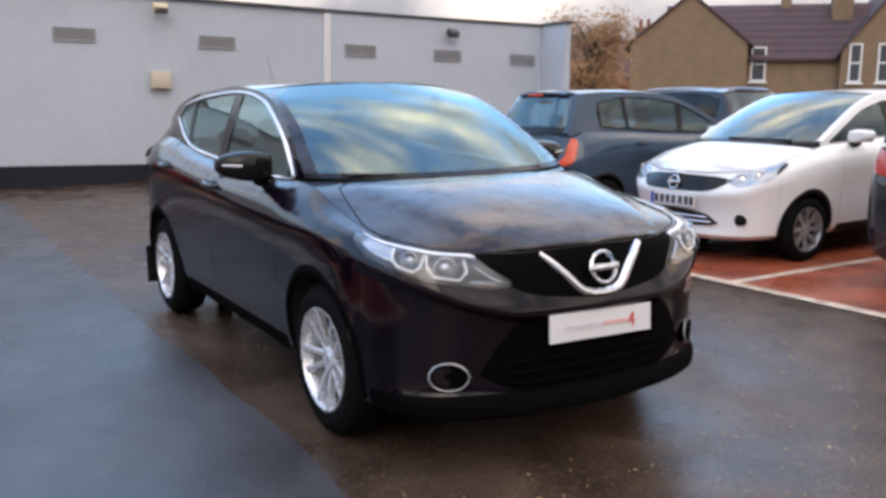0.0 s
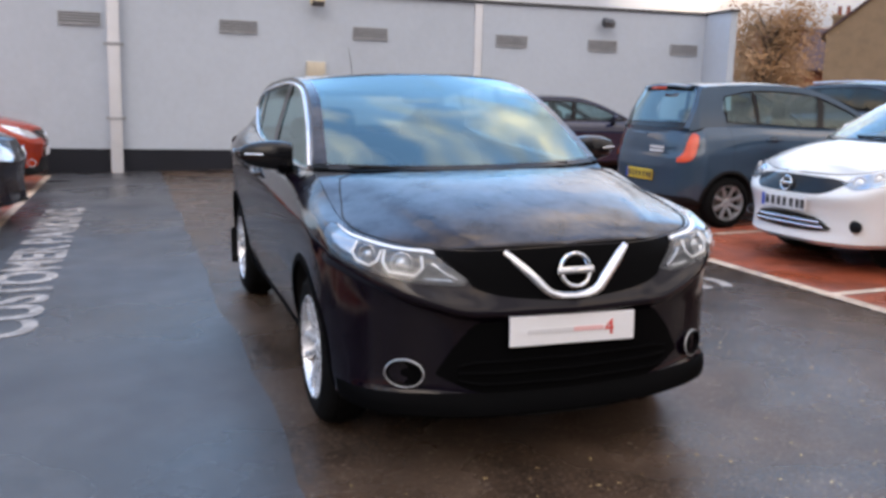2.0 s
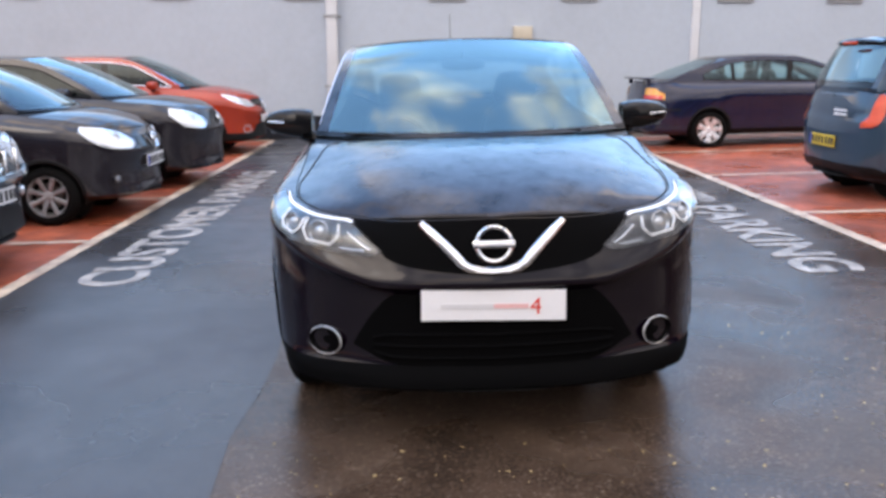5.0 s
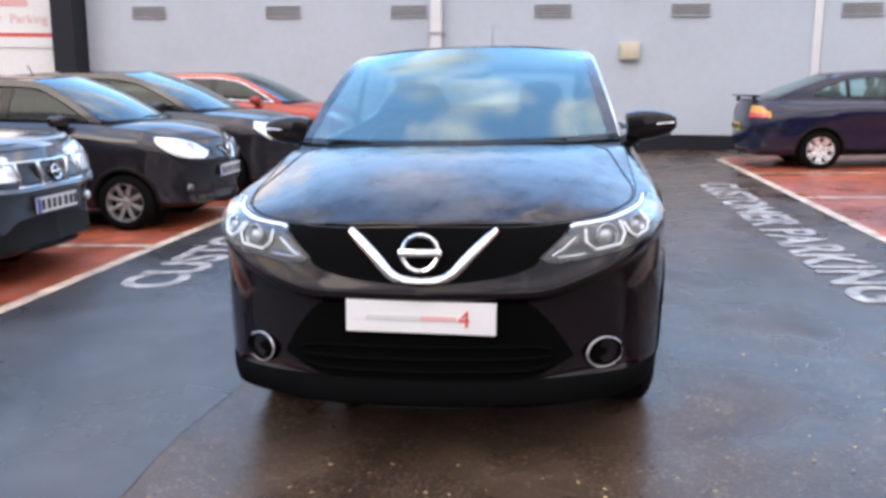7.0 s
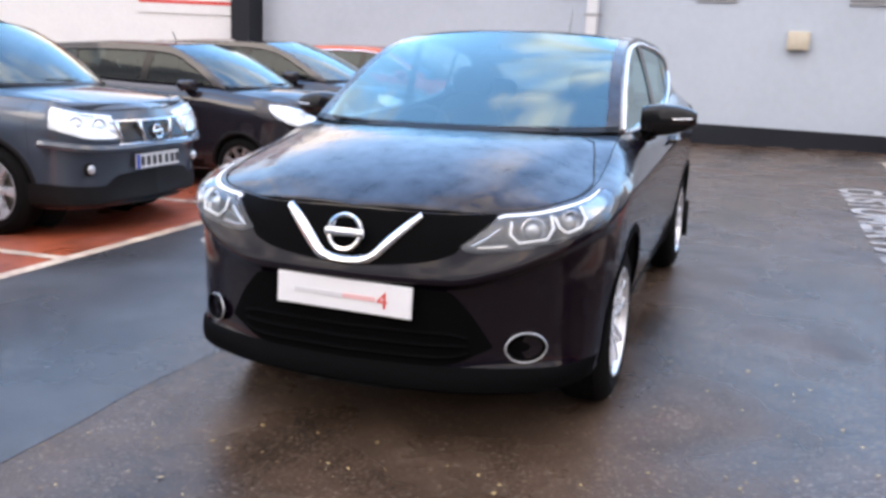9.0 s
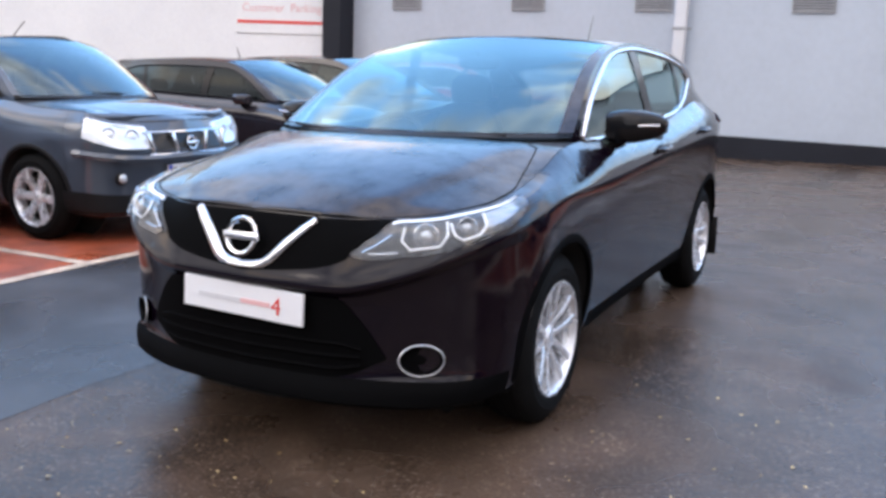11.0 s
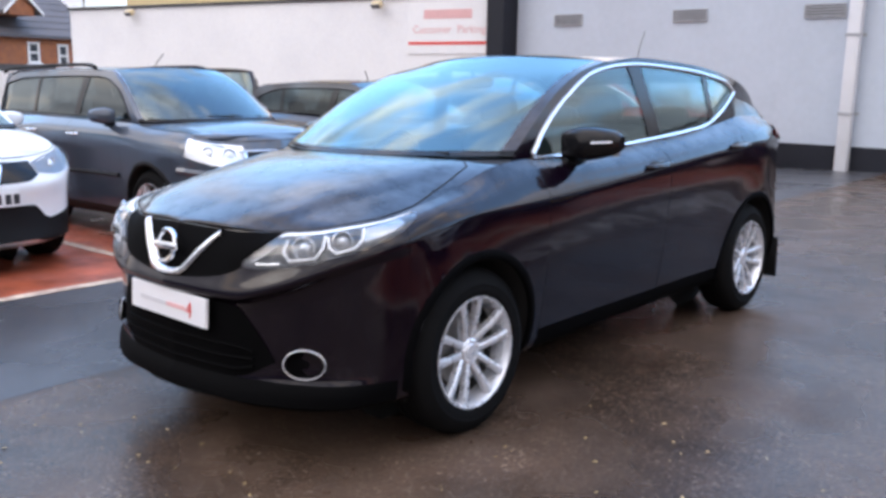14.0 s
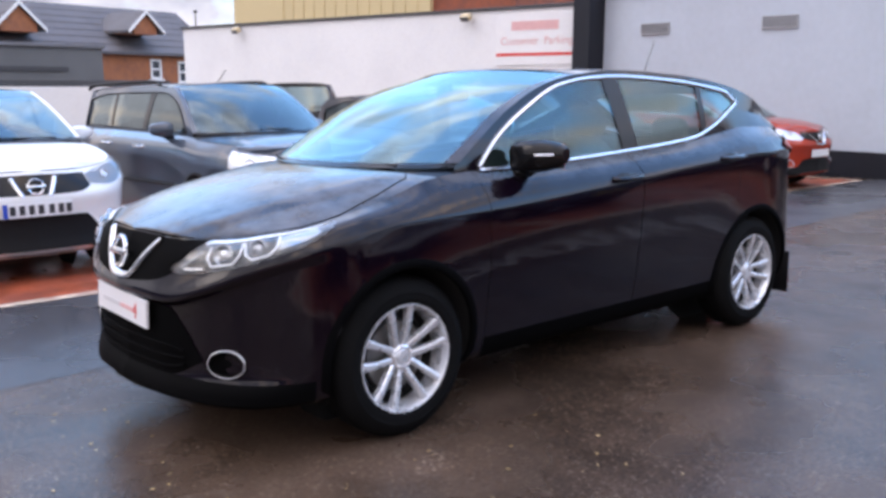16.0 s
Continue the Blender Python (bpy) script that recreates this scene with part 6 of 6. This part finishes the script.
for z in (0.86, 0.82):
    box(b, -0.42, -0.17, 3.035, 3.045, z, z + 0.022)
part("dealer_bar", b, PLATE_WHITE, slatehatch, smooth=False)

# navy saloon-backed car, tail to the lane
SALOON = family(0.855, 0.88, 2.63, 1.02, 0.72, 0.90, 0.42, 0.96, 1.0, 1.42, 1.25, 2.35, 3.30, 1.02, 1.0, 0.295, d_end=2.70)
saloon = build_car("car", "navy fastback car parked tail out by the wall", SALOON, PAINT_NAVY, on_ground(6.86, 10.35, 90), "cars", "cover", pillar=(1.4, 0.045), quarter=2.25)
add_cabin(saloon, SALOON, 0.5, 1.25, 2.0)
add_mirrors(saloon, SALOON, 0.65, 1.02, PAINT_NAVY, 0.17, 0.055, False)
for s in (1, -1):
    part("tail_lamp", loft(B(), patch(SALOON, 11.6, 13.2, flat(0.70), curve((11.6, 0.80), (12.3, 0.90), (13.2, 0.90)), 0.012, 14, 5, s < 0)), AMBER_LENS, saloon, "amber and red tail lamp")
    part("lamp_band", loft(B(), patch(SALOON, 11.7, 13.2, flat(0.70), flat(0.77), 0.016, 12, 3, s < 0)), RED_LENS, saloon)
b = B()
box(b, -0.66, 0.66, 3.46, 3.62, 1.06, 1.09, 0.014)
box(b, -0.6, -0.54, 3.50, 3.56, 0.98, 1.0605, 0.005), box(b, 0.54, 0.6, 3.50, 3.56, 0.98, 1.0605, 0.005)
part("boot_spoiler", b, PAINT_NAVY, saloon)
for s in (1, -1):
    b = B()
    tube(b, [Vector((s * p.x, p.y, p.z)) for p in [SALOON.S(u, 0.50, 0.010) for u in spaced(11.0, 14.5, 16)]], 0.012, 6)
    part("bumper_strip", b, PLASTIC, saloon)
add_plate(saloon, Vector((0, 3.66, 0.62)), PLATE_YELLOW, 0, 180)

# dark car at the lane's near bay, tail to the lane
DARK = family(0.88, 0.86, 2.65, 0.85, 0.84, 1.0, 0.42, 1.05, 1.16, 1.60, 1.25, 3.05, 3.38, 1.12, 1.06, 0.34)
dark = build_car("car", "dark crossover parked tail out with a red tail lamp", DARK, PAINT_PLUM, on_ground(7.32, -0.15, 90), "cars", "twin", pillar=(1.5, 0.05))
for s in (1, -1):
    part("tail_lamp", loft(B(), patch(DARK, 11.2, 13.2, curve((11.2, 0.80), (13.2, 0.76)), curve((11.2, 0.9), (12.2, 0.97), (13.2, 0.95)), 0.02, 14, 5, s < 0)), RED_LENS, dark, "red tail lamp")

# row behind the right-hand bays
MPV = family(0.89, 0.9, 2.75, 0.9, 0.86, 1.02, 0.40, 1.08, 1.18, 1.68, 1.2, 3.2, 3.55, 1.15, 1.08, 0.33)
mpv = build_car("car", "dark people carrier parked behind the bays", MPV, PAINT_PLUM, on_ground(10.6, 10.3, 176), "cars", "multi", pillar=(1.5, 0.05), side_glass=GLASS_DARK)
for s in (1, -1):
    b = B()
    tube(b, [Vector((s * 0.60, y, MPV.edge(y) + 0.035)) for y in spaced(1.3, 3.1, 14)], 0.016, 6)
    part("roof_rail", b, BRIGHT, mpv)

# graphite off-roader, nose to the lane
ROADER = family(0.885, 0.86, 2.625, 0.96, 0.95, 1.05, 0.42, 1.09, 1.14, 1.64, 1.02, 3.44, 3.54, 1.12, 1.06, 0.355, blunt=0.6, d_end=3.32, drop=0.05)
roader = build_car("car", "graphite off-roader with roof rails parked nose out", ROADER, PAINT_GREY, on_ground(-4.04, 2.28, 90), "cars", "six", pillar=(1.48, 0.055), quarter=2.42, side_glass=GLASS_DARK)
add_cabin(roader, ROADER, 0.5, 1.25, 2.05)
add_mirrors(roader, ROADER, 0.66, 1.15, PAINT_GREY, 0.20, 0.08, False)
add_handles(roader, ROADER, ((1.35, 0.98), (2.25, 1.0)), BRIGHT)
face(roader, ROADER, (1.35, 3.9, curve((1.35, 0.73), (2.4, 0.72), (3.9, 0.77)), curve((1.35, 0.95), (2.2, 0.965), (3.9, 0.955))), (1.25, flat(0.70), flat(0.88)), base=LAMP_SILVER, eyes=((2.0, 0.5, 0.06), (2.9, 0.5, 0.055)))
for x in (-0.40, -0.17, 0.17, 0.40):
    p = ROADER.front(abs(x), 0.775, 0.02)
    lean = Matrix.Translation((x, p.y, 0.775)) @ pose(0, 0, 0, -6, 14 if x > 0 else -14, 0)
    part("grille_bar", box(B(), -0.018, 0.018, -0.012, 0.02, -0.085, 0.085, 0.006, lean), CHROME, roader)
for z in (0.690, 0.860):
    b = B()
    pts = [ROADER.front(x, z, 0.012) for x in spaced(0, 0.42, 8)]
    tube(b, [Vector((-p.x, p.y, p.z)) for p in pts[::-1]] + pts[1:], 0.010, 6)
    part("grille_frame", b, CHROME, roader)
badge(roader, ROADER, 0.77, 0.05)
add_plate(roader, ROADER.front(0, 0.55, 0.02), PLATE_WHITE)
b = B()
pts = [ROADER.S(u, 0.62, 0.012) for u in spaced(0, 4.2, 24)]
tube(b, [Vector((-p.x, p.y, p.z)) for p in pts[::-1]] + pts[1:], 0.035, 7)
part("bumper_bar", b, PAINT_GREY, roader)
b = B()
for mir in (False, True):
    loft(b, patch(ROADER, 0, 4.6, flat(0.02), curve((0, 0.36), (1.4, 0.34), (2.0, 0.24), (4.6, 0.26)), 0.006, 24, 6, mir))
part("bumper_skirt", b, PLASTIC, roader)
for s in (1, -1):
    p = ROADER.front(0.62, 0.52, 0.004)
    b = B()
    blob(b, (s * p.x, p.y, p.z), (0.06, 0.022, 0.05), 2.2)
    fog = part("fog_lamp", b, PLASTIC, roader)
    b = B()
    blob(b, (s * p.x, p.y - 0.012, p.z), (0.042, 0.02, 0.036), 2.0)
    part("lens", b, LAMP_SILVER, fog)
for s in (1, -1):
    b = B()
    tube(b, [Vector((s * 0.62, y, ROADER.edge(y) + 0.012 + 0.03 * min(1, 8 * (y - 1.25), 8 * (3.35 - y)))) for y in spaced(1.25, 3.35, 22)], 0.02, 6)
    part("roof_rail", b, PLASTIC, roader)
    b = B()
    tube(b, [Vector((s * p.x, p.y, p.z)) for p in [ROADER.side(y, 0.62, 0.008) for y in spaced(0.5, 2.1, 12)]], 0.02, 6)
    part("door_strip", b, PLASTIC, roader)
b = B()
tube(b, [(0.05, 1.36, 1.60), (0.10, 1.22, 1.76)], 0.005, 5)
part("aerial", b, PLASTIC, roader)
wipers(roader, ROADER)

# older white crossover, nose to the lane
OLDX = family(0.89, 0.87, 2.63, 0.84, 0.89, 1.04, 0.42, 1.07, 1.18, 1.60, 1.25, 3.0, 3.32, 1.14, 1.08, 0.345)
oldx = build_car("car", "white crossover with black lower bumper parked nose out", OLDX, PAINT_WHITE, on_ground(-4.52, -0.1, 90), "cars", "twin", pillar=(1.5, 0.05))
add_cabin(oldx, OLDX, 0.5, 1.25, 2.0)
add_mirrors(oldx, OLDX, 0.66, 1.13, PAINT_WHITE, 0.2, 0.075, False)
face(oldx, OLDX, (1.7, 4.2, curve((1.7, 0.82), (2.5, 0.78), (4.2, 0.92)), curve((1.7, 0.93), (2.5, 0.975), (4.2, 0.985))), (1.65, curve((0, 0.72), (1.2, 0.74), (1.65, 0.80)), flat(0.955)))
V2 = [(0.10, 0.695, 0.018), (0.125, 0.74, 0.018), (0.155, 0.81, 0.018), (0.165, 0.84, 0.017)]
for mir in (False, True):
    part("grille_strip", add_band(B(), OLDX, V2, 0.012, 0.014, mir), CHROME, oldx)
badge(oldx, OLDX, 0.765, 0.058)
add_plate(oldx, OLDX.front(0, 0.59, 0.02), PLATE_WHITE)
b = B()
for mir in (False, True):
    loft(b, patch(OLDX, 0, 4.6, flat(0.02), curve((0, 0.48), (1.4, 0.47), (2.0, 0.30), (3.0, 0.34), (4.6, 0.40)), 0.006, 26, 8, mir))
part("bumper_skirt", b, PLASTIC, oldx)
wipers(oldx, OLDX)

# dark hatchback, nose to the lane
HATCH = family(0.84, 0.78, 2.45, 0.62, 0.86, 0.99, 0.36, 1.03, 1.11, 1.52, 1.00, 2.7, 2.98, 1.07, 1.0, 0.285)
hatch = build_car("car", "dark aubergine small hatchback parked nose out", HATCH, PAINT_PLUM, on_ground(-3.66, 4.98, 90), "cars", "multi", pillar=(1.25, 0.05), quarter=2.15, side_glass=GLASS_DARK)
add_cabin(hatch, HATCH, 0.4, 1.1, 1.85)
add_mirrors(hatch, HATCH, 0.56, 1.06, PAINT_PLUM, 0.18, 0.065, False)
add_handles(hatch, HATCH, ((1.15, 0.93),), PAINT_PLUM)
face(hatch, HATCH, (1.5, 4.0, curve((1.5, 0.80), (1.9, 0.72), (3.0, 0.72), (3.6, 0.80), (4.0, 0.90)), curve((1.5, 0.84), (2.0, 0.96), (2.8, 0.985), (4.0, 0.96))), (1.3, curve((0, 0.66), (1.3, 0.74)), curve((0, 0.88), (1.3, 0.88))), base=LAMP_SILVER)
V3 = [(0.0, 0.64, 0.014), (0.06, 0.66, 0.014), (0.13, 0.73, 0.014), (0.18, 0.775, 0.012)]
b = B()
add_band(b, HATCH, [(-x, z, w) for x, z, w in V3[:0:-1]] + V3, 0.012, 0.012)
part("grille_strip", b, CHROME, hatch)
badge(hatch, HATCH, 0.735, 0.045)
add_plate(hatch, HATCH.front(0, 0.53, 0.02), PLATE_WHITE)
for s in (1, -1):
    p = HATCH.front(0.6, 0.40, 0.004)
    b = B()
    blob(b, (s * p.x, p.y, p.z), (0.07, 0.02, 0.035), 2.4)
    part("fog_lamp", b, LAMP_GREY, hatch)
wipers(hatch, HATCH)
b = B()
tube(b, [(0, 1.30, 1.50), (0, 1.36, 1.62)], 0.006, 5)
part("aerial", b, PLASTIC, hatch)

# dark crossover beyond it
CROSS = family(0.89, 0.87, 2.63, 0.84, 0.91, 1.03, 0.42, 1.07, 1.17, 1.60, 1.25, 3.0, 3.32, 1.13, 1.08, 0.345)
cross = build_car("car", "dark grey crossover parked nose out in a bay", CROSS, PAINT_PLUM, on_ground(-3.58, 7.2, 90), "cars", "twin", pillar=(1.5, 0.05), side_glass=GLASS_DARK)
add_cabin(cross, CROSS, 0.5, 1.25, 2.0)
add_mirrors(cross, CROSS, 0.66, 1.13, PAINT_PLUM, 0.2, 0.07, False)
face(cross, CROSS, (1.55, 3.8, curve((1.55, 0.78), (2.0, 0.70), (3.0, 0.71), (3.8, 0.86)), curve((1.55, 0.88), (2.1, 0.97), (3.0, 0.985), (3.8, 0.97))), (1.5, flat(0.73), flat(0.955)), base=LAMP_SILVER)
badge(cross, CROSS, 0.78, 0.055)

# orange-red crossover by the wall
REDX = family(0.90, 0.87, 2.646, 0.82, 0.90, 1.03, 0.43, 1.08, 1.19, 1.62, 1.25, 2.95, 3.30, 1.13, 1.08, 0.345)
redx = build_car("car", "orange-red crossover parked nose out near the wall", REDX, PAINT_RED, on_ground(-3.67, 10.95, 90), "cars", "twin", pillar=(1.5, 0.05), bright=True, side_glass=GLASS_DARK)
add_cabin(redx, REDX, 0.5, 1.25, 2.0)
add_mirrors(redx, REDX, 0.66, 1.13, PAINT_RED, 0.2, 0.07, False)
face(redx, REDX, (1.45, 4.3, curve((1.45, 0.83), (1.7, 0.805), (2.3, 0.80), (3.2, 0.84), (4.3, 0.965)), curve((1.45, 0.84), (1.62, 0.91), (1.86, 0.975), (4.3, 0.99))), (1.5, curve((0, 0.74), (1.5, 0.84)), flat(0.97)), base=LAMP_SILVER)
b = B()
add_band(b, REDX, VW, 0.010, 0.018)
part("grille_strip", b, CHROME, redx)
badge(redx, REDX, 0.785, 0.055)
b = B()
for mir in (False, True):
    loft(b, patch(REDX, 0, 4.4, flat(0.02), curve((0, 0.40), (1.4, 0.38), (1.9, 0.22), (3.0, 0.2), (4.4, 0.2)), 0.006, 24, 6, mir))
part("bumper_skirt", b, PLASTIC, redx)
for s in (1, -1):
    p = REDX.front(0.63, 0.41, 0.008)
    part("fog_lamp_ring", add_ring(B(), Vector((s * p.x, p.y, p.z)), 0.075, 0.006, -6, s * 42, 0.74), LAMP_SILVER, redx)
add_plate(redx, REDX.front(0, 0.555, 0.02), PLATE_WHITE, bars=False)

# black off-roader in the row behind
BOXY = family(0.88, 0.82, 2.6, 0.9, 1.0, 1.1, 0.45, 1.14, 1.18, 1.72, 1.0, 3.3, 3.46, 1.16, 1.1, 0.36, blunt=0.7, d_end=3.2)
boxy = build_car("car", "black boxy off-roader standing behind the row", BOXY, PAINT_PLUM, on_ground(-11.7, 7.15, -121), "cars", "six", pillar=(1.4, 0.05), quarter=2.3, side_glass=GLASS_DARK)
add_cabin(boxy, BOXY, 0.5, 1.2, 2.0)
add_cabin(mpv, MPV, 0.5, 1.25, 2.1)
add_cabin(dark, DARK, 0.5, 1.25, 2.0)
